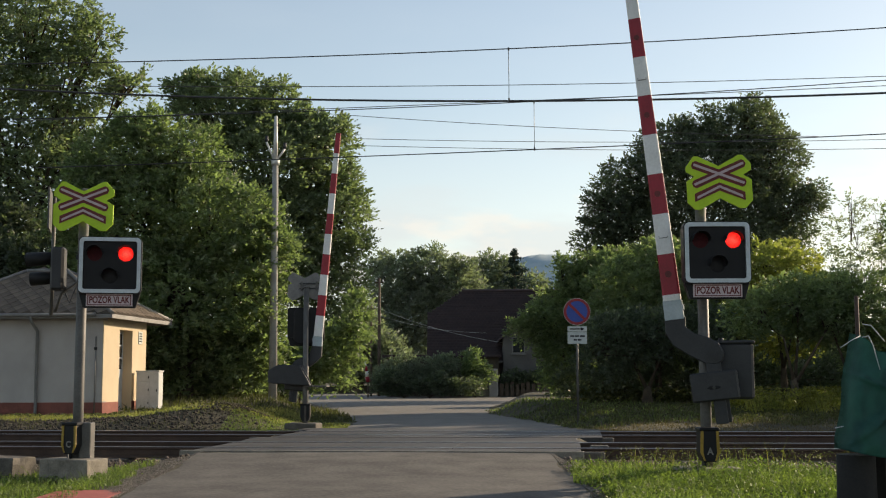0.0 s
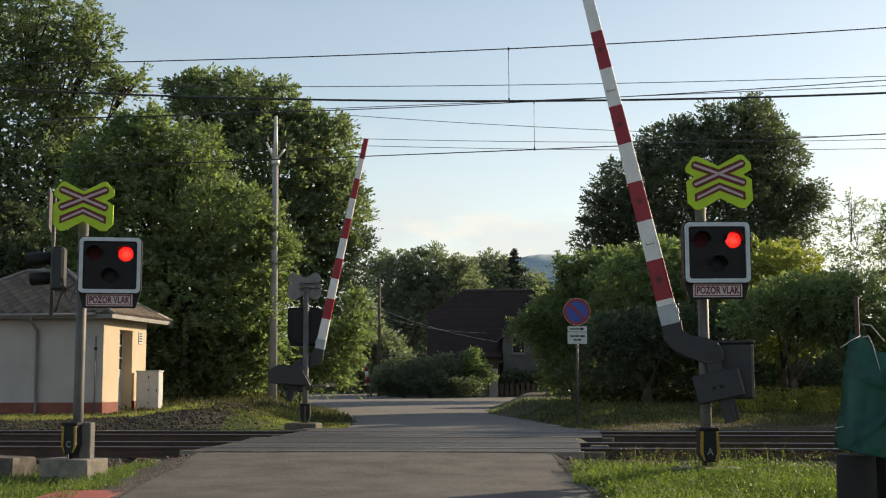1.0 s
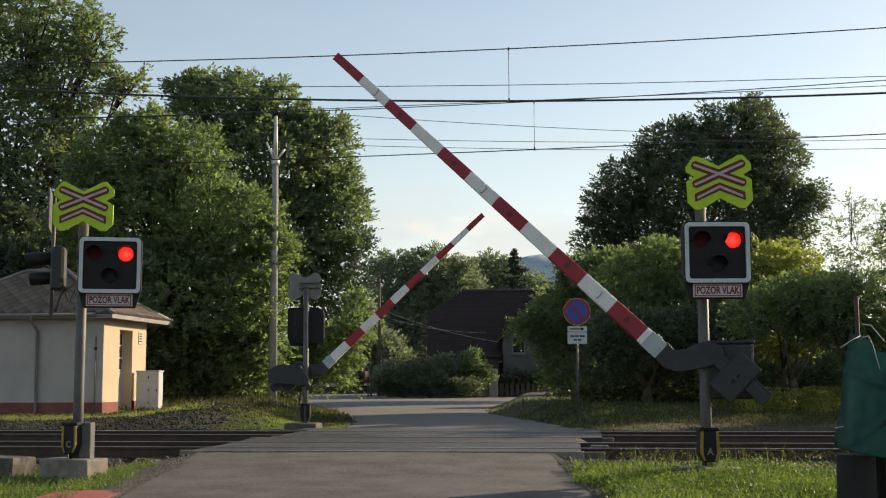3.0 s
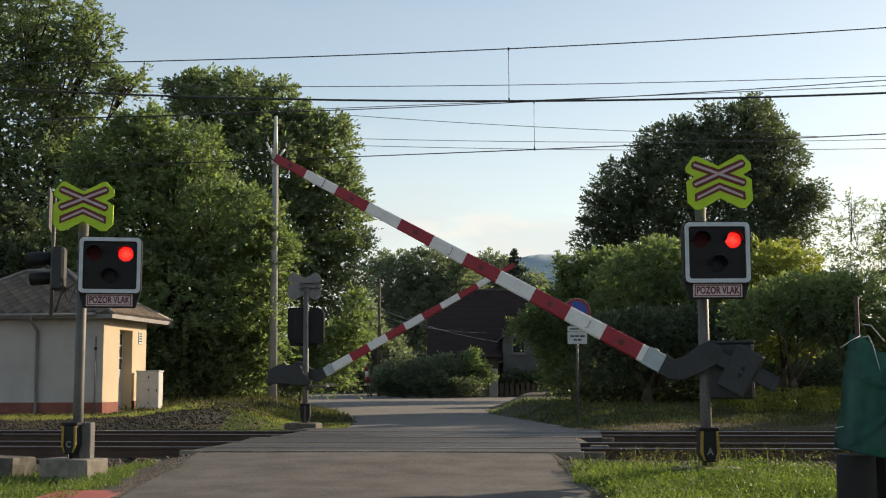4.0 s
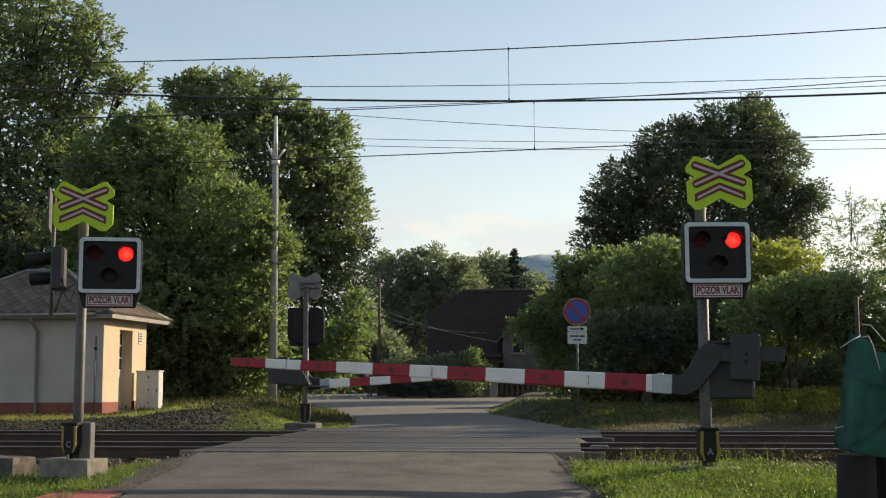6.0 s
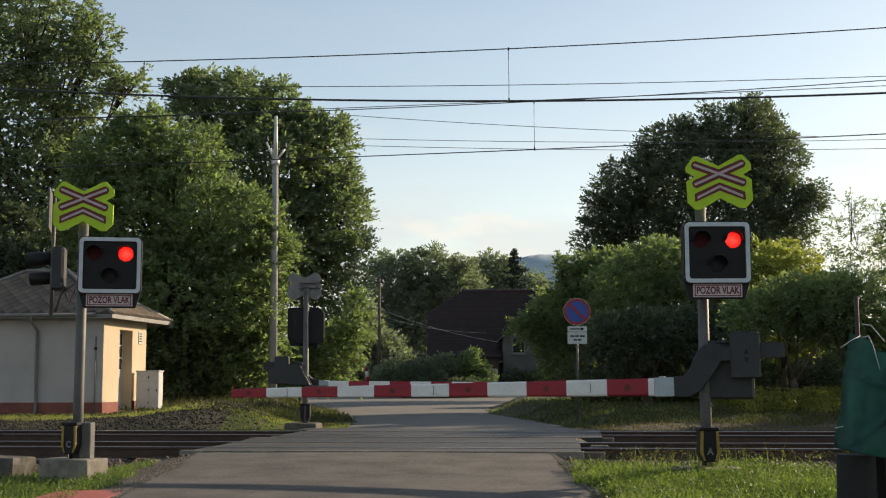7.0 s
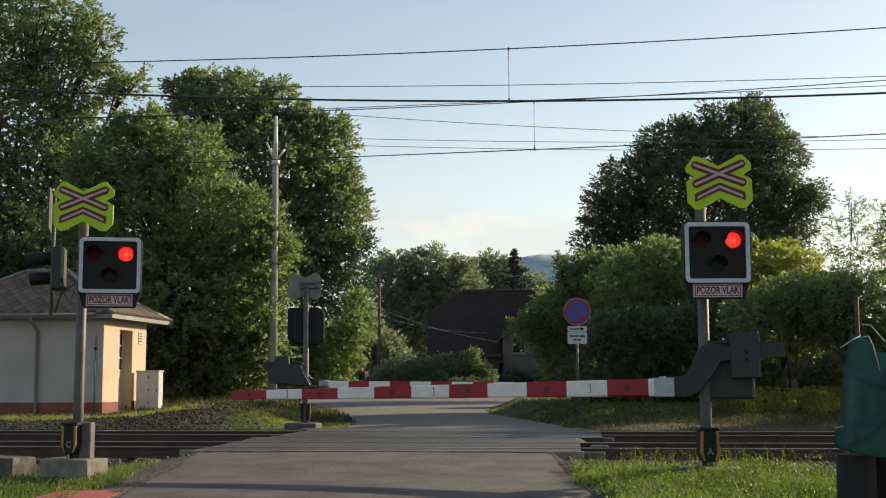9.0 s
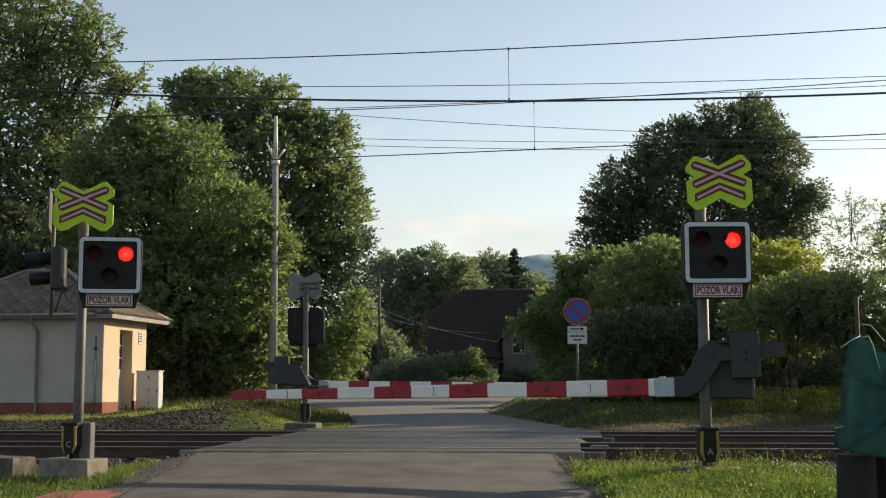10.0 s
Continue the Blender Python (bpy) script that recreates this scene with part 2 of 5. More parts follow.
def box(x0, x1, y0, y1, z0, z1, w=0.0, bm=None, seg=1):
    b = bmesh.new()
    v = [b.verts.new((x, y, z)) for x in (x0, x1) for y in (y0, y1) for z in (z0, z1)]
    for f in ((0, 1, 3, 2), (4, 6, 7, 5), (0, 4, 5, 1), (2, 3, 7, 6), (0, 2, 6, 4), (1, 5, 7, 3)):
        b.faces.new([v[i] for i in f])
    bevel(b, w, seg)
    return join(bm, b)


def join(bm, b):
    if bm is None:
        return b
    tmp = bpy.data.meshes.new("tmp")
    b.to_mesh(tmp)
    b.free()
    bm.from_mesh(tmp)
    bpy.data.meshes.remove(tmp)
    return bm


def tube(points, radii, n=10, bm=None, caps=True):
    """A tapered tube along points."""
    b = bmesh.new()
    rings = []
    for i, p in enumerate(points):
        p = Vector(p)
        a, c = Vector(points[max(i - 1, 0)]), Vector(points[min(i + 1, len(points) - 1)])
        d = (c - a).normalized()
        u = d.orthogonal().normalized() if i == 0 else (rings_u - d * rings_u.dot(d)).normalized()
        rings_u = u
        w = d.cross(u)
        r = radii[i] if isinstance(radii, (list, tuple)) else radii
        rings.append([b.verts.new(p + r * (math.cos(2 * math.pi * k / n) * u + math.sin(2 * math.pi * k / n) * w)) for k in range(n)])
    for r0, r1 in zip(rings, rings[1:]):
        for k in range(n):
            f = b.faces.new((r0[k], r0[(k + 1) % n], r1[(k + 1) % n], r1[k]))
            f.smooth = True
    if caps:
        b.faces.new(rings[0][::-1])
        b.faces.new(rings[-1])
    return join(bm, b)


def prism(outline, y0, y1, w=0.0, bm=None):
    """An outline in the xz plane, counter-clockwise seen from -y, given depth along y."""
    b = bmesh.new()
    f = [b.verts.new((x, y0, z)) for x, z in outline]
    k = [b.verts.new((x, y1, z)) for x, z in outline]
    b.faces.new(f)
    b.faces.new(k[::-1])
    n = len(f)
    for i in range(n):
        b.faces.new((f[(i + 1) % n], f[i], k[i], k[(i + 1) % n]))
    bmesh.ops.recalc_face_normals(b, faces=b.faces[:])
    bevel(b, w)
    return join(bm, b)


def round_rect(cx_, cz_, w, h, r, seg=5):
    pts = []
    for qx, qz, a0 in ((1, -1, -90), (1, 1, 0), (-1, 1, 90), (-1, -1, 180)):
        for k in range(seg + 1):
            a = radians(a0 + 90 * k / seg)
            pts.append((cx_ + qx * (w / 2 - r) + r * math.cos(a), cz_ + qz * (h / 2 - r) + r * math.sin(a)))
    return pts


def ring(outer, inner, y0, y1, bm=None):
    """A frame between two outlines of equal length."""
    b = bmesh.new()
    rows = [[b.verts.new((x, y, z)) for x, z in o] for o, y in ((outer, y1), (outer, y0), (inner, y0), (inner, y1))]
    n = len(outer)
    for a, c in zip(rows, rows[1:] + rows[:1]):
        for i in range(n):
            b.faces.new((a[i], a[(i + 1) % n], c[(i + 1) % n], c[i]))
    bmesh.ops.recalc_face_normals(b, faces=b.faces[:])
    return join(bm, b)


def circle(cx_, cz_, r, n=28, a0=0):
    return [(cx_ + r * math.cos(a0 + 2 * math.pi * k / n), cz_ + r * math.sin(a0 + 2 * math.pi * k / n)) for k in range(n)]


def quick_mesh(name, verts, faces, material, parent=None):
    """A mesh from arrays; faces all of one size."""
    me = bpy.data.meshes.new(name)
    verts = np.asarray(verts, np.float32).reshape(-1, 3)
    faces = np.asarray(faces, np.int32)
    k = faces.shape[1]
    me.vertices.add(len(verts))
    me.vertices.foreach_set("co", verts.ravel())
    me.loops.add(faces.size)
    me.loops.foreach_set("vertex_index", faces.ravel())
    me.polygons.add(len(faces))
    me.polygons.foreach_set("loop_start", np.arange(0, faces.size, k, dtype=np.int32))
    me.update(calc_edges=True)
    me.materials.append(material)
    ob = new(name, me)
    if parent:
        ob.parent = parent
    return ob


def lettering(name, text, size, material, parent, m, label="", squeeze=1.0):
    cu = bpy.data.curves.new(name, "FONT")
    cu.body, cu.size, cu.align_x, cu.align_y, cu.extrude, cu.offset = text, size, "CENTER", "CENTER", 0.002, size * 0.028
    tmp = bpy.data.objects.new("tmp", cu)
    me = bpy.data.meshes.new_from_object(tmp)
    bpy.data.objects.remove(tmp)
    me.transform(Matrix.Diagonal((squeeze, 1, 1, 1)))
    me.name = name
    me.materials.clear()
    me.materials.append(material)
    ob = new(name, me)
    ob.parent, ob.matrix_basis = parent, m
    return tagged(ob, label) if label else ob


# ---- the lie of the land ----
YAW = radians(6.4)                                   # the tracks' turn from the x axis
TX, TY, NX, NY = math.cos(YAW), -math.sin(YAW), math.sin(YAW), math.cos(YAW)
TRACK_N = (0.0, 4.07)                                # centre lines, from the point (0, 19)


def tr(s, n, z=0.0):
    return (s * TX + n * NX, 19 + s * TY + n * NY, z)


def ramp(v, table):
    xs, ys = zip(*table)
    return np.interp(v, xs, ys)


def smooth(v, a, b):
    t = np.clip((v - a) / (b - a), 0, 1)
    return t * t * (3 - 2 * t)


ROAD_Z = ((-20, -0.5), (0, -0.45), (12, -0.22), (15, -0.14), (17.3, -0.02), (25.5, -0.02), (28, -0.23), (30, -0.26), (40, -0.27), (100, -0.25), (140, 0.0), (400, 1), (6000, 1))
ROAD_L = ((-20, -3.3), (12, -3.45), (18.2, -3.55), (24, -3.1), (30, -2.6), (36, -2.6), (42, -3.4), (52, -5.0), (62, -7.0), (75, -14), (78, -40), (98, -40), (99, 30))
ROAD_R = ((-20, 1.9), (12, 1.62), (18, 1.5), (20, 2.3), (26, 3.1), (32, 3.3), (38, 2.6), (44, 1.7), (52, 2.0), (64, 3.3), (74, 5.5), (80, 9), (86, 30), (98, 30), (99, 30))


def land(x, y):
    """The height of the ground at x, y (arrays)."""
    x, y = np.asarray(x, float), np.asarray(y, float)
    n = x * NX + (y - 19) * NY
    road = ramp(y, ROAD_Z)
    left = ramp(y, ((-20, -0.6), (10, -0.45), (14, -0.30), (16.5, -0.30), (27.2, -0.22), (28.6, 0.02), (31, 0.05), (35, -0.05), (42, 0.35), (60, 0.6), (120, 0.3), (400, 2), (6000, 2)))
    right = ramp(y, ((-20, -0.6), (10, -0.42), (12.5, -0.26), (14.5, -0.12), (16.4, -0.14), (26.6, -0.22), (30, -0.08), (36, 0.12), (60, 0.3), (84, 0.1), (120, 0.3), (400, 2), (6000, 2)))
    lo, ro = ramp(y, ROAD_L), ramp(y, ROAD_R)
    off = np.where(x < (lo + ro) / 2, left, right)
    e = np.maximum(lo - x, x - ro)
    wide = smooth(y, 25, 27) * (1 - smooth(y, 45, 60)) * (x < (lo + ro) / 2)
    z = road + (off - road) * np.where(wide > 0, smooth(e, 0.7 * wide, 1.5 + 1.3 * wide), smooth(e, 0.0, 1.5))
    z = z + 0.34 * np.exp(-((x + 5.9) / 1.8) ** 2 - ((y - 30.2) / 1.5) ** 2)
    trough = smooth(n, -2.6, -1.9) * (1 - smooth(n, 6.2, 7.2)) * smooth(e, 0.0, 0.35)
    z = z + (-0.24 - z) * trough
    z = z + 0.03 * np.sin(x * 2.1 + y) * np.sin(y * 1.7 - x * 0.6) * smooth(e, 0.5, 2.0) * (1 - trough)
    return z


def edge(x, y):
    return np.maximum(ramp(y, ROAD_L) - x, x - ramp(y, ROAD_R))


def grid_sheet(name, xs, ys, fz, material):
    X, Y = np.meshgrid(xs, ys)
    V = np.stack([X, Y, fz(X, Y)], -1).reshape(-1, 3)
    nx, ny = len(xs), len(ys)
    i = (np.arange(ny - 1)[:, None] * nx + np.arange(nx - 1)[None, :]).ravel()
    ob = quick_mesh(name, V, np.stack([i, i + 1, i + nx + 1, i + nx], 1), material)
    for p in ob.data.polygons:
        p.use_smooth = True
    return ob


xs = np.concatenate([[-5000, -1500, -500, -200, -100, -60, -40], np.arange(-30, 30, 0.4), [30, 40, 60, 100, 200, 500, 1500, 5000]])
ys = np.concatenate([[-300, -80, -30, -10, 0, 5], np.arange(9, 60, 0.4), np.arange(60, 110, 2), [110, 130, 160, 220, 300, 400, 1000, 2500, 5500]])
ground = grid_sheet("ground", xs, ys, lambda x, y: land(x, y) - 0.06 * (edge(x, y) < -0.4), M["soil"])
tagged(ground, "grassy brown soil of the verges and banks", "ground", kind="structure")


def road_sheet(name, y0, y1, step, material, label):
    yy = np.arange(y0, y1 + 1e-6, step)
    V, nl = [], 17
    for y in yy:
        lo, ro = float(ramp(y, ROAD_L)), float(ramp(y, ROAD_R))
        xr = np.linspace(lo, ro, nl)
        wob = 0.05 * math.sin(y * 2.1) + 0.02 * math.sin(y * 5.7)
        xr[0] += wob
        xr[-1] -= wob
        crown = 0.03 * (1 - ((xr - (lo + ro) / 2) / ((ro - lo) / 2)) ** 2)
        z = float(ramp(y, ROAD_Z)) + crown * (1 - smooth(y, 16, 17.3) * (1 - smooth(y, 25.5, 27)))
        V.append(np.stack([xr, np.full(nl, y), z - 0.03 * smooth(y, 17.5, 17.8) * (1 - smooth(y, 25.5, 26)) + 0.004], 1))
    V = np.concatenate(V)
    i = (np.arange(len(yy) - 1)[:, None] * nl + np.arange(nl - 1)[None, :]).ravel()
    ob = quick_mesh(name, V, np.stack([i, i + 1, i + nl + 1, i + nl], 1), material)
    return tagged(ob, label, "road", kind="structure")


road_sheet("road", -18, 30, 0.3, M["asphalt"], "grey asphalt road leading over the crossing")
road_sheet("road_far", 30, 98, 0.5, M["asphalt_far"], "worn pale asphalt road with a junction")


# ---- railway ----
def rail(parent, n0):
    prof = [(-0.07, -0.17), (0.07, -0.17), (0.07, -0.155), (0.012, -0.135), (0.012, -0.045), (0.036, -0.035), (0.036, -0.006), (0.028, 0.0),
            (-0.028, 0.0), (-0.036, -0.006), (-0.036, -0.035), (-0.012, -0.045), (-0.012, -0.135), (-0.07, -0.155)]
    b = bmesh.new()
    ends = [[b.verts.new(tr(s, n0 + a, z)) for a, z in prof] for s in (-70, 60)]
    k = len(prof)
    for i in range(k):
        f = b.faces.new((ends[0][i], ends[0][(i + 1) % k], ends[1][(i + 1) % k], ends[1][i]))
        f.material_index = 1 if i in (6, 7, 8) else 0
    return part("rail", b, [M["rust"], M["railtop"]], parent, "rusty steel rail with a polished head")


for k, n0 in enumerate(TRACK_N):
    track = base("railway_track", pose(0, 0, 0), "straight railway track on dark ballast", "railway track", "railway tracks", "structure")
    for side in (-0.752, 0.752):
        rail(track, n0 + side)
    proto = None
    for j in range(-26, 24):
        s = j * 0.62
        if -3.5 < s < 2.3:
            continue
        if proto is None:
            proto = box(-0.125, 0.125, -1.27, 1.27, -0.16, 0, 0.02)
            ob = part("sleeper", proto, M["sleeper"], track)
            proto = ob.data
        else:
            ob = new("sleeper", proto)
            ob.parent = track
        ob.matrix_basis = Matrix.Translation(tr(s, n0, -0.172)) @ pose(0, 0, 0, 0, 0, -6.4)

crossing = base("crossing_deck", pose(0, 0, 0), "dark level crossing deck of panels between the rails", "level crossing", kind="structure")
for n0 in TRACK_N:
    for a, b in ((-1.55, -0.83), (-0.67, 0.67), (0.83, 1.55)):
        x0, xe = (-3.62, 2.15) if n0 == 0 else (-3.42, 2.55)
        wide = (xe - x0) / 3
        while x0 < xe - 0.1:
            x1 = x0 + wide
            bm = box(x0 + 0.002, x1 - 0.002, a, b, -0.14, -0.008 + random.uniform(-0.002, 0.002), 0.003)
            part("panel", bm, M["panel"], crossing, m=Matrix.Translation(tr(0, n0)) @ pose(0, 0, 0, 0, 0, -6.4))
            x0 = x1
for n0, n1 in ((1.57, 2.5), (5.64, 6.4)):
    part("infill", box(-3.7, 2.1, n0, n1, -0.14, -0.012, 0.01), M["panel"], crossing, m=Matrix.Translation((0, 19, 0)) @ pose(0, 0, 0, 0, 0, -6.4))
part("edge_beam", box(-3.75, 2.2, -1.66, -1.56, -0.2, 0.0, 0.01), M["concrete"], crossing, "pale concrete edge beam", m=Matrix.Translation((0, 19, 0)) @ pose(0, 0, 0, 0, 0, -6.4))
# Darker concrete stands for the shade on the end blocks
for s0, s1, n0 in ((2.1, 2.5, -1.5), (2.45, 2.75, 2.6), (-3.9, -3.6, 2.6), (2.3, 2.6, 0.2)):
    part("end_block", box(s0, s1, n0, n0 + 0.16, -0.3, -0.02, 0.02), M["concrete_dark"], crossing, "weathered concrete end block, darkened for shade", m=Matrix.Translation((0, 19, 0)) @ pose(0, 0, 0, 0, 0, -6.4))

rng = np.random.default_rng(5)


def stones(name, count, spot, size, material, label):
    """Loose broken stones as uneven octahedra."""
    P = np.array([spot() for _ in range(count)])
    r = rng.uniform(0.6, 1.4, (count, 1, 1)) * size
    d = np.array([[1, 0, 0], [-1, 0, 0], [0, 1, 0], [0, -1, 0], [0, 0, 1], [0, 0, -1]], float)
    V = P[:, None, :] + r * (d[None] * rng.uniform(0.6, 1.2, (count, 6, 1)) + rng.normal(0, 0.25, (count, 6, 3)))
    F = np.array([[0, 2, 4], [2, 1, 4], [1, 3, 4], [3, 0, 4], [2, 0, 5], [1, 2, 5], [3, 1, 5], [0, 3, 5]])
    ob = quick_mesh(name, V.reshape(-1, 3), (F[None] + 6 * np.arange(count)[:, None, None]).reshape(-1, 3), material)
    return tagged(ob, label, "gravel", kind="stuff")


def ballast_spot():
    while True:
        s, n = rng.uniform(-13, 12), rng.uniform(-3.9, 6.4)
        if n < -2.5 and (s < 2.0 or rng.random() < 0.3):
            continue
        if -4.0 < s < 2.6 and -2.2 < n:
            continue
        x, y, _ = tr(s, n)
        if edge(x, y) > 0.1:
            return x, y, float(land(x, y)) + 0.03


def shoulder_spot():
    while True:
        y = rng.uniform(11, 18)
        x = float(ramp(y, ROAD_L)) - abs(rng.normal(0.0, 0.35)) if rng.random() < 0.6 else float(ramp(y, ROAD_R)) + abs(rng.normal(0, 0.15))
        return x, y, float(land(x, y)) + 0.006


def heap_spot():
    a, r = rng.uniform(0, 6.28), abs(rng.normal(0, 0.45))
    x, y = -5.1 + 1.3 * r * math.cos(a), 30.2 + r * math.sin(a)
    return x, y, float(land(x, y)) + max(0.0, 0.10 - 0.10 * r)


stones("ballast", 11000, ballast_spot, 0.035, M["ballast"], "dark rusty broken stone ballast")
stones("shoulder_gravel", 15000, shoulder_spot, 0.0065, M["gravel"], "loose grey gravel along the road edge")
stones("gravel_heap", 900, heap_spot, 0.022, M["soil"], "low heap of dull rubble in the grass")
def clod_spot():
    while True:
        x, y = rng.uniform(-14, -3.0), rng.uniform(26.4, 29.6)
        if edge(x, y) > 0.5 and x + rng.normal(0, 0.5) < -4.9:
            return x, y, float(land(x, y)) + 0.005


# Clods in the darker earth put the slope's shade into its colour
stones("earth_clods", 1900, clod_spot, 0.04, M["earth"], "dark crumbly earth on the slope by the track, shade in its colour")
paving = put("paving_strip", box(-4.3, -3.52, 10.2, 13.5, -0.5, -0.185, 0.01), M["kerbred"])
tagged(paving, "red painted strip of paving by the road", "paving", kind="structure")


# ---- warning signals and barriers ----
def crossbuck(parent, ox, oz, tilt=0.0, face=None):
    """Lime board with a red and white cross and a half cross under it, 0.80 m wide."""
    m = pose(ox, -0.13, oz, 0, tilt, 0)
    a = 0.40
    out = [(-a, 0.20), (-0.30, 0.33), (-0.25, 0.33), (0.0, 0.20), (0.25, 0.33), (0.30, 0.33), (a, 0.22), (a, 0.14), (0.30, 0.08), (a, 0.02), (a, -0.24), (0.31, -0.33), (0.24, -0.33),
           (0.0, -0.20), (-0.24, -0.33), (-0.31, -0.33), (-a, -0.24), (-a, 0.02), (-0.30, 0.08), (-a, 0.14)]
    board = part("crossbuck", prism(out[::-1], -0.012, 0.012, 0.0), face or M["lime"], parent, "bare metal back of a crossbuck" if face else "lime yellow board with red and white crosses", m)

    def bar(x0, z0, x1, z1, half, y, material, name):
        d = Vector((x1 - x0, 0, z1 - z0)).normalized()
        n = Vector((-d.z, 0, d.x)) * half
        p, q = Vector((x0, 0, z0)), Vector((x1, 0, z1))
        pts = [p - n, q - n, q - n * 0.45 + d * half * 0.55, q + n * 0.45 + d * half * 0.55, q + n, p + n, p + n * 0.45 - d * half * 0.55, p - n * 0.45 - d * half * 0.55]
        part(name, prism([(v.x, v.z) for v in pts], y - 0.003, y + 0.003), material, board)

    def vee(half, y, material, x, z0, z1, name):
        n = half
        pts = [(-x, z0 - n), (0, z1 - n), (x, z0 - n), (x, z0 + n), (0, z1 + n), (-x, z0 + n)]
        part(name, prism(pts, y - 0.003, y + 0.003), material, board)

    for half, mt, nm, dy in ((0.051, M["maroon"], "red_stripe", 0.0), (0.0155, M["stripe"], "white_stripe", 0.005)):
        bar(-0.30, 0.225, 0.30, -0.02, half, -0.016 - dy, mt, nm)
        bar(-0.30, -0.02, 0.30, 0.225, half, -0.0165 - dy, mt, nm)
        k = 0.03 if half < 0.03 else 0.0
        vee(half, -0.016 - dy, mt, 0.31 - k, -0.185, -0.055, nm)
    part("clamp", box(-0.05, 0.05, 0.012, 0.09, -0.05, 0.05, 0.01), M["galv"], board)
    return board


LENS_COVERS = []


def lamp_face(bm, cx_, cz_, r, half, y):
    """A square with a round hole, in the plane y."""
    n = 24
    c = [bm.verts.new((cx_ + r * math.cos(2 * math.pi * k / n), y, cz_ + r * math.sin(2 * math.pi * k / n))) for k in range(n)]
    s = []
    for k in range(n):
        a = 2 * math.pi * k / n
        q = half / max(abs(math.cos(a)), abs(math.sin(a)))
        s.append(bm.verts.new((cx_ + q * math.cos(a), y, cz_ + q * math.sin(a))))
    for k in range(n):
        bm.faces.new((c[k], c[(k + 1) % n], s[(k + 1) % n], s[k]))


def light_board(parent, ox, plate=True, works=True, turn=0.0):
    """The light unit: black housing, white border, three hooded lamps and the lettered plate. Its middle is 2.57 m up."""
    h = part("housing", prism(round_rect(0, 0, 0.81, 0.74, 0.06), -0.14, 0.02, 0.0), M["black"], parent, "black light housing with a white border", pose(ox, -0.20, 2.57, 0, 0, turn) @ Matrix.Diagonal((0.96, 0.96, 0.96, 1)))
    part("border", ring(round_rect(0, 0, 0.81, 0.755, 0.06), round_rect(0, 0, 0.71, 0.655, 0.03), -0.235, -0.13), M["border"], h)
    part("inner_edge", ring(round_rect(0, 0, 0.83, 0.775, 0.065), round_rect(0, 0, 0.805, 0.75, 0.06), -0.228, -0.05), M["black"], h)
    lamps = ((-0.205, 0.155, True), (0.205, 0.155, True), (0.0, -0.15, False))
    f = bmesh.new()
    for lx, lz, _ in lamps:
        lamp_face(f, lx, lz, 0.10, 0.145, -0.20)
    for x0, x1, z0, z1 in ((-0.36, 0.36, 0.30, 0.34), (-0.36, -0.35, 0.01, 0.30), (0.35, 0.36, 0.01, 0.30), (-0.06, 0.06, 0.01, 0.30),
                           (-0.36, 0.36, -0.005, 0.01), (-0.36, -0.145, -0.295, -0.005), (0.145, 0.36, -0.295, -0.005), (-0.36, 0.36, -0.34, -0.295)):
        f.faces.new([f.verts.new(v) for v in ((x0, -0.20, z0), (x1, -0.20, z0), (x1, -0.20, z1), (x0, -0.20, z1))])
    g = bmesh.ops.extrude_face_region(f, geom=f.faces[:])
    bmesh.ops.translate(f, verts=[v for v in g["geom"] if isinstance(v, bmesh.types.BMVert)], vec=(0, 0.003, 0))
    bmesh.ops.recalc_face_normals(f, faces=f.faces[:])
    part("face_plate", f, M["black"], h, "matt black face plate")
    for i, (lx, lz, red) in enumerate(lamps):
        b = bmesh.new()
        n, c = 24, []
        for rr, dy in ((0.108, 0.0), (0.08, -0.008), (0.045, -0.014), (0.0, -0.017)):
            c.append([b.verts.new((rr * math.cos(2 * math.pi * k / n), dy, rr * math.sin(2 * math.pi * k / n))) for k in range(n)] if rr else [b.verts.new((0, dy, 0))])
        for r0, r1 in zip(c, c[1:]):
            for k in range(n):
                vs = (r0[k], r0[(k + 1) % n], r1[(k + 1) % n], r1[k]) if len(r1) > 1 else (r0[k], r0[(k + 1) % n], r1[0])
                b.faces.new(vs).smooth = True
        part("lens", b, M["lenson"] if red and works else M["lensdark"], h, "glowing red lens" if red and works else "unlit dark lens", pose(lx, -0.172, lz))
        hood = bmesh.new()
        rows = []
        for y, sh in ((-0.20, 0), (-0.33, 0.35)):
            rows.append([[hood.verts.new((rr * math.cos(a), y, rr * math.sin(a))) for a in np.linspace(radians(-10 + 50 * sh), radians(190 - 50 * sh), 15)] for rr in (0.112, 0.106)])
        for q in (0, 1):
            for k in range(14):
                hood.faces.new((rows[0][q][k], rows[0][q][k + 1], rows[1][q][k + 1], rows[1][q][k])).smooth = True
        for k in range(14):
            hood.faces.new((rows[1][0][k], rows[1][0][k + 1], rows[1][1][k + 1], rows[1][1][k]))
        part("hood", hood, M["black"], h, m=pose(lx, 0, lz))
        if red and works:
            # Added disc in the unlit lens colour; it hides the always glowing lens
            s = part("shutter", prism(circle(0, 0, 0.104), -0.001, 0.001), M["lensoff"], h, "added dark red disc that stands for the unlit lens")
            LENS_COVERS.append((s, lx, lz, -0.1912 if i else -0.1945, i))
    if plate:
        t = part("plate_holder", prism([(-0.405, -0.372), (-0.345, -0.575), (0.345, -0.575), (0.405, -0.372)], -0.17, -0.06, 0.006), M["black"], h)
        p = part("name_plate", box(-0.305, 0.305, -0.186, -0.172, -0.556, -0.388, 0.003), M["plate"], h, "white plate with dark red letters")
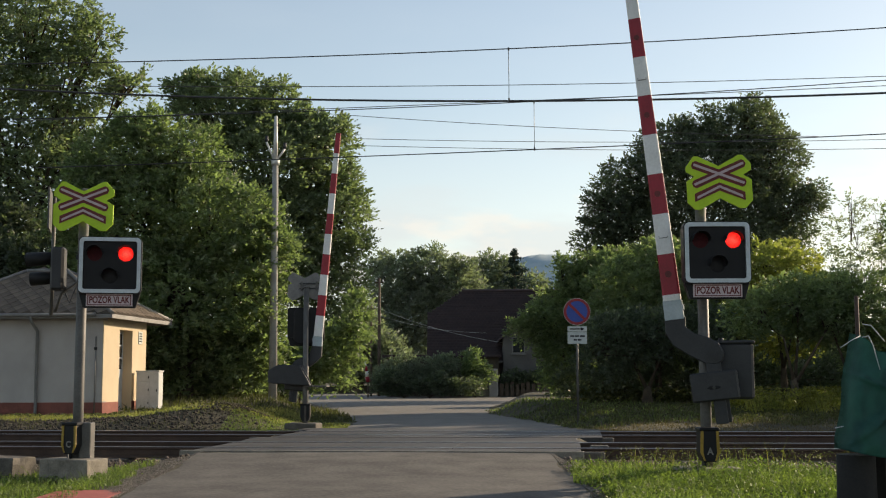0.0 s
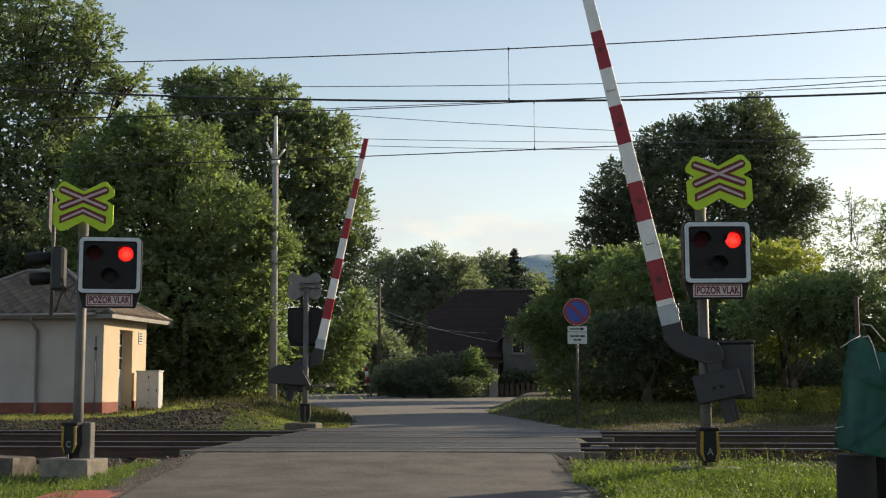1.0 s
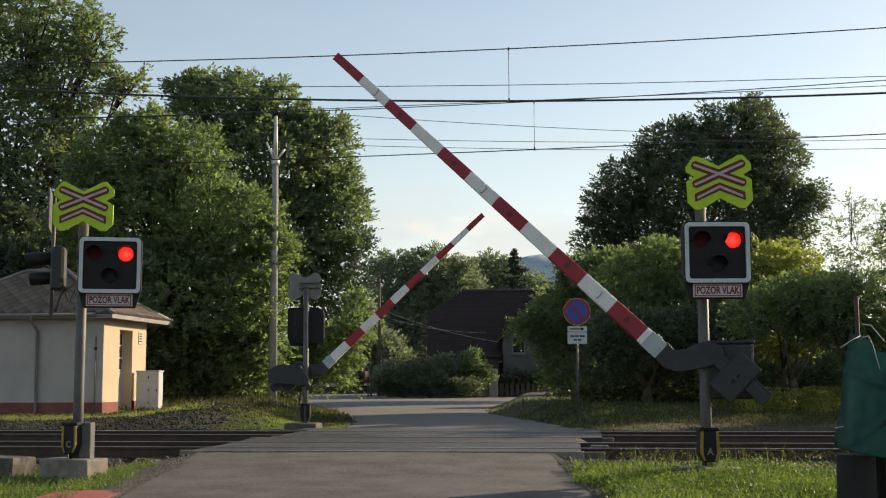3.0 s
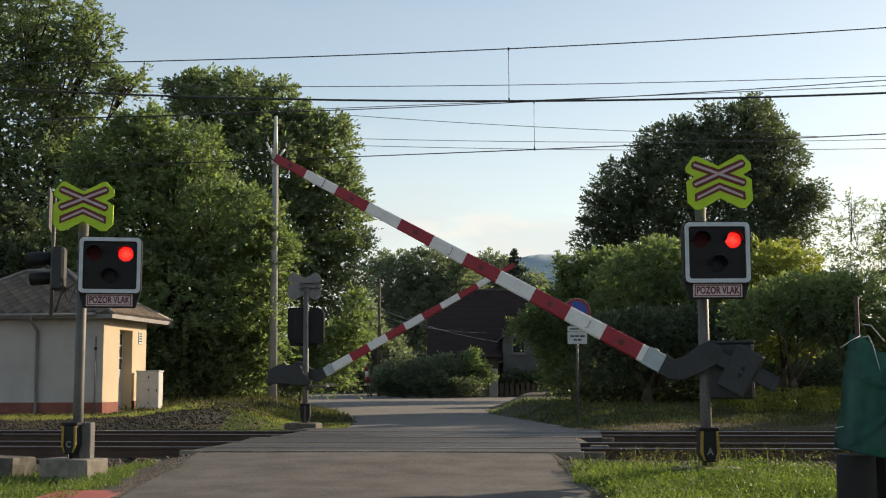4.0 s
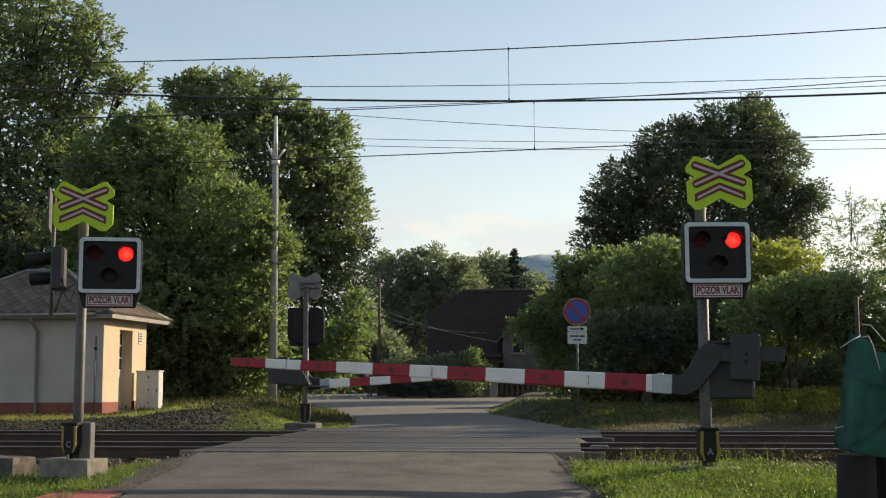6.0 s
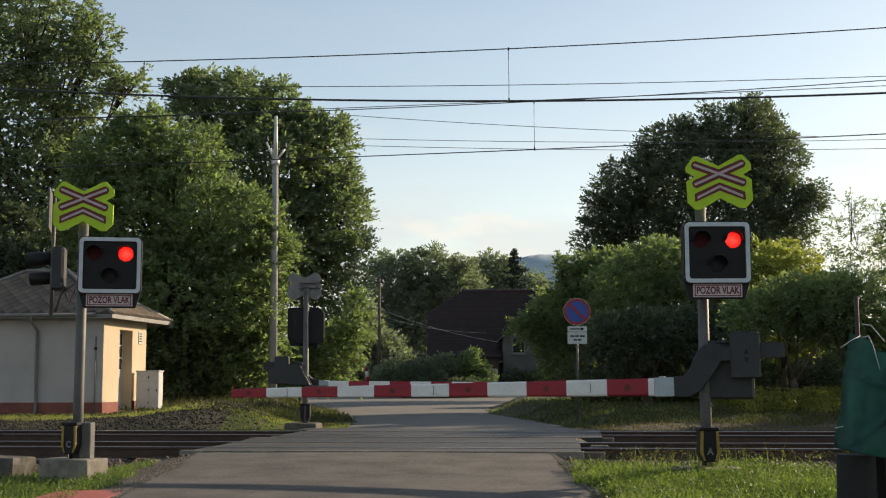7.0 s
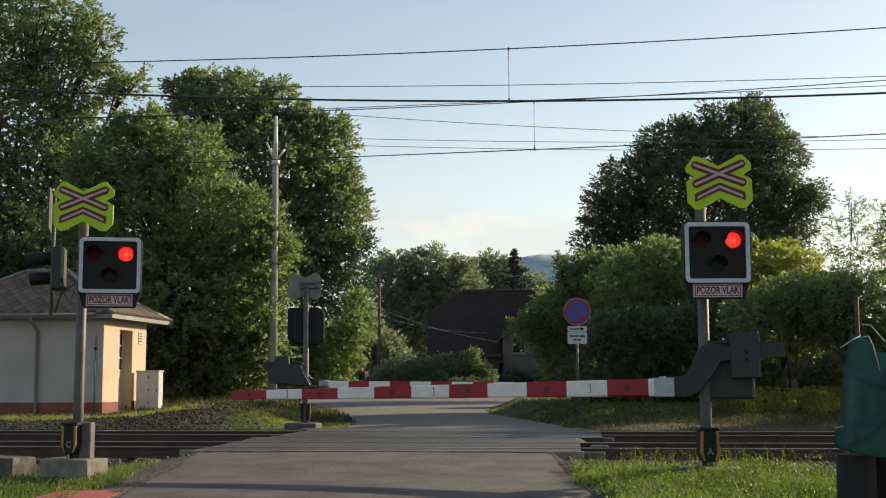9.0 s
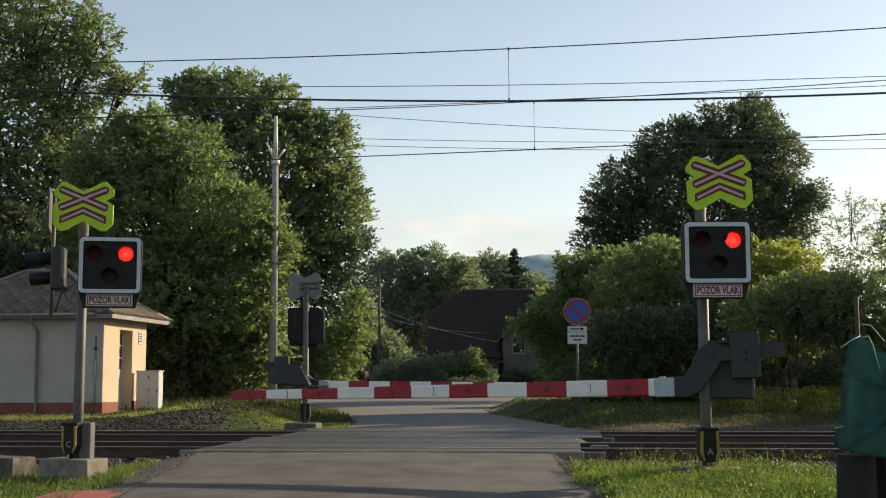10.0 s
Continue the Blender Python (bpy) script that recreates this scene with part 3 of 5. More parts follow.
        part("plate_border", ring(round_rect(0, -0.472, 0.575, 0.142, 0.008, 2), round_rect(0, -0.472, 0.553, 0.120, 0.006, 2), -0.190, -0.186), M["maroon"], h)
        lettering("lettering", "POZOR VLAK", 0.124, M["maroon"], h, Matrix.Translation((0, -0.189, -0.474)) @ pose(0, 0, 0, 90), squeeze=0.70)
    part("bracket", box(-ox - 0.03, -ox + 0.03, 0.0, 0.22, 0.10, 0.16, 0.005), M["greypaint"], h)
    return h


def pole_parts(parent, top, r=0.068):
    part("pole", tube([(0, 0, -0.05), (0, 0, 0.9), (0, 0, top)], [r, r, r * 0.96], 16), M["galv"], parent, "grey galvanised steel pole")
    part("pole_cap", tube([(0, 0, top), (0, 0, top + 0.03), (0, 0, top + 0.05)], [r * 1.15, r * 1.1, r * 0.3], 16), M["galv"], parent)


def foot_box(parent, letter, z0=0.06, turn=0.0):
    """The black and yellow cable box low on the pole."""
    prof = [(-0.09, 0.0), (0.09, 0.0), (0.135, 0.12), (0.125, 0.40), (-0.125, 0.40), (-0.135, 0.12)]
    b = part("cable_box", prism(prof, -0.20, 0.07, 0.012), M["black"], parent, "black cable box with yellow edges", pose(0, 0, z0, 0, 0, turn) @ Matrix.Diagonal((0.87, 0.9, 0.95, 1)))
    for s in (-1, 1):
        part("yellow_edge", prism([(s * 0.086, 0.02), (s * 0.135, 0.12), (s * 0.125, 0.385), (s * 0.085, 0.385), (s * 0.095, 0.12), (s * 0.065, 0.02)][::s], -0.208, -0.196), M["yellow"], b)
    part("lid", box(-0.14, 0.14, -0.215, 0.09, 0.385, 0.43, 0.015), M["black"], b)
    if letter:
        lettering("lettering", letter, 0.12, M["zinc"], b, Matrix.Translation((0, -0.209, 0.13)) @ pose(0, 0, 0, 90))
    part("conduit", tube([(-0.05, -0.1, -0.16), (-0.04, -0.1, 0.02)], 0.025, 8), M["black"], b)


def rough_block(x0, x1, y0, y1, z0, z1, amount, seed):
    """A cast block with worn, uneven edges."""
    b = box(x0, x1, y0, y1, z0, z1, 0.014, seg=1)
    bmesh.ops.subdivide_edges(b, edges=b.edges[:], cuts=5, use_grid_fill=True)
    for v in b.verts:
        q = v.co * 6 + Vector((seed, 0, 0))
        fine = q * 3.7
        v.co += Vector((noise.noise(q), noise.noise(q + Vector((9, 0, 0))), noise.noise(q + Vector((0, 9, 0))) * 0.6)) * amount + Vector((noise.noise(fine), noise.noise(fine + Vector((4, 0, 0))), noise.noise(fine + Vector((0, 4, 0))))) * amount * 0.35
    return b


# signal on its own pole, beside the road
sig = base("warning_signal", pose(-4.82, 15.8, -0.05), "railway warning signal with lime crossbuck on a grey pole", "railway signal", "crossing signals")
pole_parts(sig, 3.60)
crossbuck(sig, 0.03, 3.39, 1.0)
light_board(sig, 0.44, turn=11).location.z = 2.575
foot_box(sig, "C", 0.13, -20)
part("side_cabinet", box(0.05, 0.20, -0.10, 0.10, 0.04, 0.53, 0.01), M["galv"], sig, "pale grey junction box on the pole")
for dx, dy in ((0.2, -0.12), (-0.16, 0.12), (0.16, 0.14)):
    part("anchor_bolt", tube([(dx, dy, -0.02), (dx, dy, 0.12)], 0.014, 6), M["galv"], sig)
# the second unit on the same pole, turned to the side road
arm2 = part("side_pipe", tube([(0, 0.05, 2.45), (-0.32, 0.15, 2.25), (-0.40, 0.16, 2.0)], 0.018, 8), M["galv"], sig)
part("side_bracket", tube([(0, 0.1, 2.6), (-0.20, 0.12, 2.12), (-0.42, 0.14, 2.6)], 0.012, 6), M["galv"], sig)
part("side_pole", tube([(-0.44, 0.12, 1.95), (-0.44, 0.12, 3.55)], 0.025, 10), M["galv"], sig)
part("side_housing", box(-0.42, -0.24, -0.06, 0.12, 2.28, 2.86, 0.03), M["greypaint"], sig, "grey back of the side light unit")
part("side_hood", tube([(-0.42, 0.1, 2.72), (-0.78, 0.1, 2.70)], [0.085, 0.095], 14), M["black"], sig)
part("side_hood", tube([(-0.42, 0.2, 2.47), (-0.75, 0.2, 2.45)], [0.085, 0.095], 14), M["black"], sig)
part("side_crossbuck", prism([(-0.33, 0.02), (-0.33, 0.25), (0.33, 0.25), (0.33, -0.3), (-0.33, -0.3)], -0.01, 0.01), M["galv"], sig, "edge of a crossbuck seen from the side", pose(-0.50, 0.12, 3.40, 0, 0, 105))
block = put("concrete_foundation", rough_block(-0.39, 0.37, -0.24, 0.20, -0.45, 0.0, 0.016, 1), M["concrete"], m=pose(-4.82, 15.74, 0.02, 0, 0, -22))
tagged(block, "weathered concrete foundation block of the signal", "foundation", "concrete foundations")
stone = put("concrete_trough", rough_block(-0.62, 0.33, -0.22, 0.22, -0.5, 0.0, 0.028, 4), M["concrete_dark"], m=pose(-5.86, 16.10, 0.02, 0, 0, -26))
tagged(stone, "broken old concrete cable trough by the track", "cable trough")


def bar_arm(parent, r0, drop, count, s, lead, width0, width1):
    """The barrier arm about its pivot: crank, striped bar along +x, and counterweight behind."""
    arm = part("arm", prism([(-0.13, 0.03), (-0.10, 0.11), (0.0, 0.14), (0.12, 0.10), (0.20, 0.0), (0.27, -0.17), (0.36, -0.27), (0.50, drop + 0.13), (lead - 0.22, drop + 0.12), (lead - 0.22, drop - 0.12),
                            (0.30, drop - 0.13), (0.15, -0.44), (0.02, -0.28), (-0.10, -0.10)][::-1], -0.05, 0.05, 0.012), M["greypaint"], parent, "red and white striped barrier arm on a grey crank")
    part("hub", tube([(0, -0.09, 0), (0, 0.09, 0)], 0.055, 14), M["greypaint"], arm)
    part("counterweight", box(-0.56, -0.21, -0.07, 0.07, -0.30, 0.26, 0.02), M["greypaint"], arm, "grey counterweight block")
    part("weight_slot", prism([(-0.40, -0.115), (-0.38, -0.08), (-0.38, 0.02), (-0.40, 0.055), (-0.42, 0.02), (-0.42, -0.08)], 0.064, 0.074, 0.002), M["black"], arm, "narrow dark slot")
    part("weight_bolt", tube([(-0.40, 0.07, -0.03), (-0.40, 0.088, -0.03)], 0.021, 6), M["wire"], arm)
    part("link", box(-0.24, -0.07, -0.045, 0.045, -0.09, 0.085, 0.012), M["greypaint"], arm)
    part("weight_bar", box(-0.84, -0.54, -0.025, 0.025, -0.06, 0.085, 0.008), M["greypaint"], arm)
    part("weight_bar", box(-0.83, -0.54, -0.05, -0.028, 0.05, 0.125, 0.006), M["greypaint"], arm)
    part("root_plate", box(lead - 0.24, lead, -0.055, 0.055, drop - 0.115, drop + 0.115, 0.008), M["armgrey"], arm, "pale grey root of the arm")
    part("root_lug", box(lead - 0.13, lead - 0.06, -0.05, 0.05, drop + 0.11, drop + 0.13, 0.006), M["armgrey"], arm)
    total = r0 + count * s

    def piece(x0, x1, material, name):
        h0, h1 = (width0 + (width1 - width0) * (x - lead) / (total - lead) for x in (x0, x1))
        b = bmesh.new()
        v = []
        for x, h in ((x0, h0), (x1, h1)):
            y = 0.045 * h / width0 + 0.012
            v.append([b.verts.new((x, y * a, drop + h / 2 * c)) for a, c in ((-0.7, -1), (0.7, -1), (1, -0.8), (1, 0.8), (0.7, 1), (-0.7, 1), (-1, 0.8), (-1, -0.8))])
        for i in range(8):
            b.faces.new((v[0][i], v[0][(i + 1) % 8], v[1][(i + 1) % 8], v[1][i]))
        b.faces.new(v[0][::-1])
        b.faces.new(v[1])
        bmesh.ops.recalc_face_normals(b, faces=b.faces[:])
        part(name, b, material, arm)
        return h0

    piece(lead, r0, M["armwhite"], "white_stripe")
    for i in range(count):
        red = i % 2 == 0
        h = piece(r0 + i * s, r0 + (i + 1) * s, M["armred"] if red else M["armwhite"], "red_stripe" if red else "white_stripe")
        xm = r0 + (i + 0.5) * s
        yy = 0.047 * h / width0 + 0.012
        if red:
            part("reflector", tube([(xm, yy - 0.006, drop), (xm, yy + 0.006, drop)], 0.03 * h / width0 + 0.012, 10), M["maroon"], arm, "dark round reflector")
        elif i % 4 == 1:
            part("catch", tube([(xm - 0.03, yy + 0.004, drop + 0.05), (xm - 0.05, yy + 0.006, drop + 0.05), (xm - 0.05, yy + 0.006, drop - 0.05), (xm - 0.02, yy + 0.004, drop - 0.05)], 0.004, 5), M["wire"], arm)
    part("tip_cap", box(total, total + 0.012, -0.02, 0.02, drop - width1 / 2, drop + width1 / 2), M["maroon"], arm)
    return arm


def barrier(m, slanted, r0, drop, count, s, lead, px, label):
    b = base("level_crossing_barrier", m, label, "barrier", "crossing barriers")
    if slanted:
        h = part("drive_housing", prism([(-0.88, 1.06), (-0.10, 1.00), (0.16, 1.00), (-0.08, 1.48), (-0.62, 1.50), (-0.88, 1.36)], -0.20, 0.04, 0.02), M["greypaint"], b, "dark grey slanted drive housing")
        part("drive_shaft", tube([(px, -0.15, 1.44), (px, 0.16, 1.44)], 0.045, 12), M["greypaint"], b)
        for z0, z1 in ((1.44, 1.0), (1.40, 0.98)):
            part("stay_bar", tube([(-0.02, -0.22, z0), (0.22, -0.22, z1)], 0.012, 6), M["galv"], b)
        part("bracket_plate", box(0.0, 0.55, -0.15, 0.15, 0.96, 1.0, 0.01), M["galv"], b)
        return b, bar_arm(b, r0, drop, count, s, lead, 0.216, 0.115)
    h = part("drive_housing", box(-0.58, 0.02, -0.20, 0.04, 0.90, 1.58, 0.03), M["greypaint"], b, "dark grey drive housing")
    part("housing_cover", box(-0.54, -0.02, -0.215, -0.19, 0.94, 1.50, 0.01), M["greypaint"], h)
    part("housing_lid", box(-0.60, 0.04, -0.21, 0.05, 1.57, 1.61, 0.012), M["greypaint"], h)
    part("vent_knob", tube([(-0.2, -0.08, 1.6), (-0.2, -0.08, 1.64)], 0.03, 10), M["greypaint"], h)
    part("drive_shaft", tube([(px, -0.15, 1.44), (px, 0.16, 1.44)], 0.045, 12), M["greypaint"], b)
    return b, bar_arm(b, r0, drop, count, s, lead, 0.216, 0.115)


# the nearer barrier shares its pole with a signal
near_z = -0.12
near_barrier, near_arm = barrier(pose(3.18, 14.52, near_z, 0, 0, 164.85), False, 0.772, -0.386, 11, 0.5017, 0.70, -0.10, "red and white barrier with signal, beside the road")
near_mast = base("warning_signal", pose(3.18, 14.52, near_z), "railway warning signal with lime crossbuck above a barrier drive", "railway signal", "crossing signals")
pole_parts(near_mast, 3.34)
crossbuck(near_mast, 0.21, 3.545, -2.0)
light_board(near_mast, 0.10).location.z = 2.65
foot_box(near_mast, "A", 0.16)
block = put("concrete_foundation", rough_block(-0.40, 0.40, -0.28, 0.30, -0.35, 0.03, 0.03, 7), M["concrete"], m=pose(3.18, 14.55, -0.06, 0, 0, -8))
tagged(block, "weathered concrete foundation block in the grass", "foundation", "concrete foundations")

far_z = -0.12
far_barrier, far_arm = barrier(pose(-3.29, 28.5, far_z, 0, 0, -9.1), True, 1.276, -0.437, 9, 0.496, 0.78, -0.24, "red and white barrier beyond the tracks, seen from behind")
far_mast = base("warning_signal", pose(-3.29, 28.5, far_z, 0, 0, 180), "warning signal seen from its bare metal back", "railway signal", "crossing signals")
pole_parts(far_mast, 3.33)
crossbuck(far_mast, 0.06, 3.38, 0, M["zinc"])
light_board(far_mast, 0.08, works=False).location.z = 2.50
part("back_cover", prism(round_rect(0, 0, 0.74, 0.86, 0.14), 0.0, 0.10, 0.02), M["black"], far_mast, "black rounded back of the light unit", pose(-0.06, -0.17, 2.42))
for z in (3.31, 3.43):
    part("back_rail", box(-0.30, 0.18, -0.118, -0.098, z, z + 0.035, 0.004), M["greypaint"], far_mast)
for x in (-0.26, 0.10):
    part("back_clamp", box(x, x + 0.05, -0.118, -0.085, 3.28, 3.50, 0.006), M["galv"], far_mast)
foot_box(far_mast, "", 0.16)
block = put("concrete_foundation", box(-0.38, 0.38, -0.3, 0.3, -0.35, 0.0, 0.02), M["concrete_dark"], m=pose(-3.32, 28.40, 0.0, 0, 0, -9))
tagged(block, "low concrete foundation block beyond the tracks", "foundation", "concrete foundations")


# ---- overhead line ----
def wire_thing(name, pts, r, label, material=None, group="overhead wires"):
    """A wire through points, drawn as a smooth thin tube."""
    P = np.array(pts, float)
    t = np.concatenate([[0], np.cumsum(np.linalg.norm(np.diff(P, axis=0), axis=1))])
    deg = min(len(P) - 1, 2)
    co = [np.polyfit(t, P[:, k], deg) for k in range(3)]
    tt = np.linspace(-t[-1] * 0.6, t[-1] * 1.6, 40)
    line = np.stack([np.polyval(c, tt) for c in co], 1)
    ob = put(name, tube([tuple(p) for p in line], r, 6), material or M["wire"])
    return tagged(ob, label, "wire", group, "structure")


wire_thing("contact_wire", [(-7.54, 19.79, 5.97), (1.08, 18.88, 5.51), (6.94, 18.21, 5.46)], 0.017, "dark contact wire over the nearer track")
wire_thing("messenger_wire", [(-6.11, 19.65, 6.38), (1.09, 18.88, 6.38), (6.99, 18.21, 6.51)], 0.009, "messenger wire over the nearer track")
wire_thing("contact_wire", [(-2.07, 23.33, 5.43), (1.8, 22.9, 5.49), (8.41, 22.14, 5.62)], 0.010, "dark contact wire over the farther track")
wire_thing("messenger_wire", [(-5.55, 23.69, 6.37), (1.81, 22.9, 6.45), (8.46, 22.14, 6.66)], 0.009, "messenger wire over the farther track")
for x, y, z0, z1 in ((1.08, 18.88, 5.51, 6.38), (1.80, 22.9, 5.49, 6.44)):
    d = put("dropper_wire", tube([(x, y, z0 - 0.02), (x, y, z1 + 0.01)], 0.0055, 6), M["wire"])
    part("clip", box(x - 0.015, x + 0.015, y - 0.01, y + 0.01, z0 - 0.02, z0 + 0.05, 0.003), M["wire"], d)
    part("clip", box(x - 0.015, x + 0.015, y - 0.01, y + 0.01, z1 - 0.03, z1 + 0.02, 0.003), M["wire"], d)
    tagged(d, "thin dropper wire between the overhead wires", "wire", "dropper wires")
for pts, r, lab in (
        ([(-3.74, 42.0, 11.53), (6.15, 42.0, 11.61), (16.05, 42.0, 11.84)], 0.013, "thin power wire beyond the tracks"),
        ([(-3.73, 42.0, 10.73), (2.38, 42.0, 10.96), (16.03, 42.0, 11.49)], 0.013, "thin power wire beyond the tracks"),
        ([(-5.33, 60.0, 14.55), (2.23, 60.0, 14.02), (10.07, 60.0, 13.61)], 0.015, "thin wire over the far street"),
        ([(-5.50, 62.0, 13.72), (9.80, 62.0, 13.45), (23.54, 62.0, 13.55)], 0.015, "thin wire over the far street"),
        ([(-5.50, 62.0, 13.35), (2.30, 62.0, 13.14), (23.51, 62.0, 13.06)], 0.015, "thin wire over the far street")):
    wire_thing("power_wire", pts, r, lab, M["galv"])

# ---- railway hut ----
hut = base("railway_hut", pose(-10.0, 35.0, 0.0, 0, 0, -6.4), "small cream plastered railway hut with a hipped tile roof", "building")
HX0, HY1, HZ = -5.6, 3.5, 2.95
D0, D1, DT = 1.25, 2.30, 2.55                       # the doorway in the side wall
wall = box(HX0, -0.001, 0, 0.3, -0.3, HZ)
# Greyer than the side wall, to stand for shade on the front
part("wall_front", wall, M["plastergrey"], hut, "plastered front wall, greyed for its shade")
side = box(-0.3, 0, 0.3, D0, -0.3, HZ)
side = box(-0.3, 0, D1, HY1, -0.3, HZ, bm=side)
side = box(-0.3, 0, D0, D1, DT, HZ, bm=side)
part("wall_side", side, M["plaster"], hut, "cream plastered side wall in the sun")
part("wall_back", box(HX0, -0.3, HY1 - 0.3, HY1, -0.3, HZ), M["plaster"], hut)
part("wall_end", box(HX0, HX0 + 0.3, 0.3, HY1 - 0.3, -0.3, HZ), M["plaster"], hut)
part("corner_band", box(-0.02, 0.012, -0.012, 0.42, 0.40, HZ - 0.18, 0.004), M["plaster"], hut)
door = part("door", box(-0.35, -0.29, D0 + 0.02, D1 - 0.02, 0.1, DT - 0.02, 0.005), M["cabinet"], hut, "pale door with a glazed upper half")
for k in range(3):
    part("pane", box(-0.288, -0.280, D0 + 0.12, D1 - 0.14, 1.35 + 0.38 * k, 1.68 + 0.38 * k, 0.003), M["glass"], door)
part("door_handle", tube([(-0.29, D0 + 0.1, 1.1), (-0.23, D0 + 0.1, 1.1), (-0.23, D0 + 0.22, 1.1)], 0.012, 6), M["galv"], door)
part("door_step", box(-0.28, 0.12, D0 + 0.01, D1 - 0.01, -0.2, 0.10, 0.02), M["concrete"], hut)
sgn = part("house_sign", box(0.003, 0.02, 2.80, 3.12, 2.15, 2.55, 0.003), M["signwhite"], hut, "small white notice with dark bars")
for k in range(4):
    part("bar", box(0.021, 0.024, 2.85, 3.07, 2.22 + 0.08 * k, 2.26 + 0.08 * k), M["black"], sgn)
OV, RZ = 0.42, 4.46
ex0, ex1, ey0, ey1 = HX0 - OV, OV, -OV, HY1 + 1.22
ym = (ey0 + ey1) / 2
rx0, rx1 = ex0 + (ym - ey0), ex1 - (ym - ey0)
rb = bmesh.new()
c = [rb.verts.new(v) for v in ((ex0, ey0, HZ), (ex1, ey0, HZ), (ex1, ey1, HZ), (ex0, ey1, HZ), (rx0, ym, RZ), (rx1, ym, RZ))]
for f in ((0, 1, 5, 4), (1, 2, 5), (2, 3, 4, 5), (3, 0, 4), (3, 2, 1, 0)):
    rb.faces.new([c[i] for i in f])
roof = part("roof", rb, M["bark"], hut, "hipped roof of brown diamond tiles")
part("eave_board", ring([(ex0, ey0), (ex1, ey0), (ex1, ey1), (ex0, ey1)], [(ex0 + 0.05, ey0 + 0.05), (ex1 - 0.05, ey0 + 0.05), (ex1 - 0.05, ey1 - 0.05), (ex0 + 0.05, ey1 - 0.05)], -HZ + 0.01, -HZ + 0.13), M["zinc"], hut, m=pose(0, 0, 0, -90) @ Matrix.Diagonal((1, 1, 1, 1)))
# diamond tiles on the two slopes in view
dm = bmesh.new()
q = [dm.verts.new(v) for v in ((0, -0.212, 0.008), (0.193, 0, 0.010), (0, 0.212, 0.004), (-0.193, 0, 0.010))]
k2 = [dm.verts.new(v.co - Vector((0, 0, 0.012))) for v in q]
dm.faces.new(q)
for i in range(4):
    dm.faces.new((q[(i + 1) % 4], q[i], k2[i], k2[(i + 1) % 4]))
tile_me = bpy.data.meshes.new("tile")
dm.to_mesh(tile_me)
dm.free()
tile_me.materials.append(M["slate"])
slope = math.atan2(RZ - HZ, ym - ey0)
run = (ym - ey0) / math.cos(slope)


def tiles(origin, turn, width, top0, top1):
    """Rows of diamond tiles up a slope of given eave width; top0, top1: the ends of its upper edge along the eave."""
    rows = int(run / 0.22)
    for r in range(rows + 1):
        v = 0.22 + r * 0.22
        f = v / run
        lo, hi = top0 * f, width + (top1 - width) * f
        u0 = math.ceil(lo / 0.4) * 0.4 + (0.2 if r % 2 else 0.0)
        while u0 < hi - 0.1:
            if u0 > lo + 0.1:
                t = new("tile", tile_me)
                t.parent = roof
                t.matrix_basis = Matrix.Translation(origin) @ pose(0, 0, 0, 0, 0, turn) @ pose(0, 0, 0, math.degrees(slope)) @ Matrix.Translation((u0, v, 0.01)) @ pose(0, 0, 0, -1.5)
            u0 += 0.4


tiles((ex0, ey0, HZ), 0, ex1 - ex0, rx0 - ex0, rx1 - ex0)
tiles((ex1, ey0, HZ), 90, ey1 - ey0, ym - ey0, ym - ey0)
for a, b in (((ex1, ey0, HZ), (rx1, ym, RZ)), ((ex1, ey1, HZ), (rx1, ym, RZ)), ((rx0, ym, RZ), (rx1, ym, RZ)), ((ex0, ey0, HZ), (rx0, ym, RZ))):
    part("ridge_cap", tube([Vector(a) + Vector((0, 0, 0.02)), Vector(b) + Vector((0, 0, 0.02))], 0.055, 8), M["zinc"], hut)
part("gutter", tube([(ex0, ey0 - 0.05, HZ - 0.02), (ex1 - 0.5, ey0 - 0.05, HZ - 0.03)], 0.055, 10), M["zinc"], hut)
part("downpipe", tube([(-2.05, ey0 - 0.05, HZ - 0.03), (-2.05, ey0, HZ - 0.2), (-2.0, -0.08, HZ - 0.5), (-2.0, -0.07, 0.2), (-2.0, -0.07, -0.1)], 0.045, 10), M["zinc"], hut, "grey zinc downpipe")
part("cable_pipe", tube([(-0.22, -0.03, 0.0), (-0.22, -0.03, 2.3)], 0.018, 6), M["zinc"], hut)
part("cable_clip", box(-0.26, -0.18, -0.05, 0.0, 1.9, 1.98, 0.005), M["black"], hut)
# painted plinth
part("plinth", box(HX0 - 0.02, 0.02, -0.02, D0 - 0.02, -0.4, 0.37, 0.008), M["brick"], hut, "low plinth painted brick red")
part("plinth", box(-0.28, 0.02, D1 + 0.02, HY1 + 0.02, -0.4, 0.37, 0.008), M["brick"], hut)

cab = base("utility_cabinet", pose(-9.20, 37.4, 0.02, 0, 0, -6.4), "light grey utility cabinet beside the hut", "cabinet")
part("body", box(-0.36, 0.36, -0.2, 0.2, 0.1, 1.24, 0.015), M["cabinet"], cab)
part("lid", box(-0.38, 0.38, -0.22, 0.22, 1.24, 1.29, 0.012), M["cabinet"], cab)
part("socket", box(-0.34, 0.34, -0.18, 0.18, -0.2, 0.1, 0.01), M["concrete_dark"], cab)
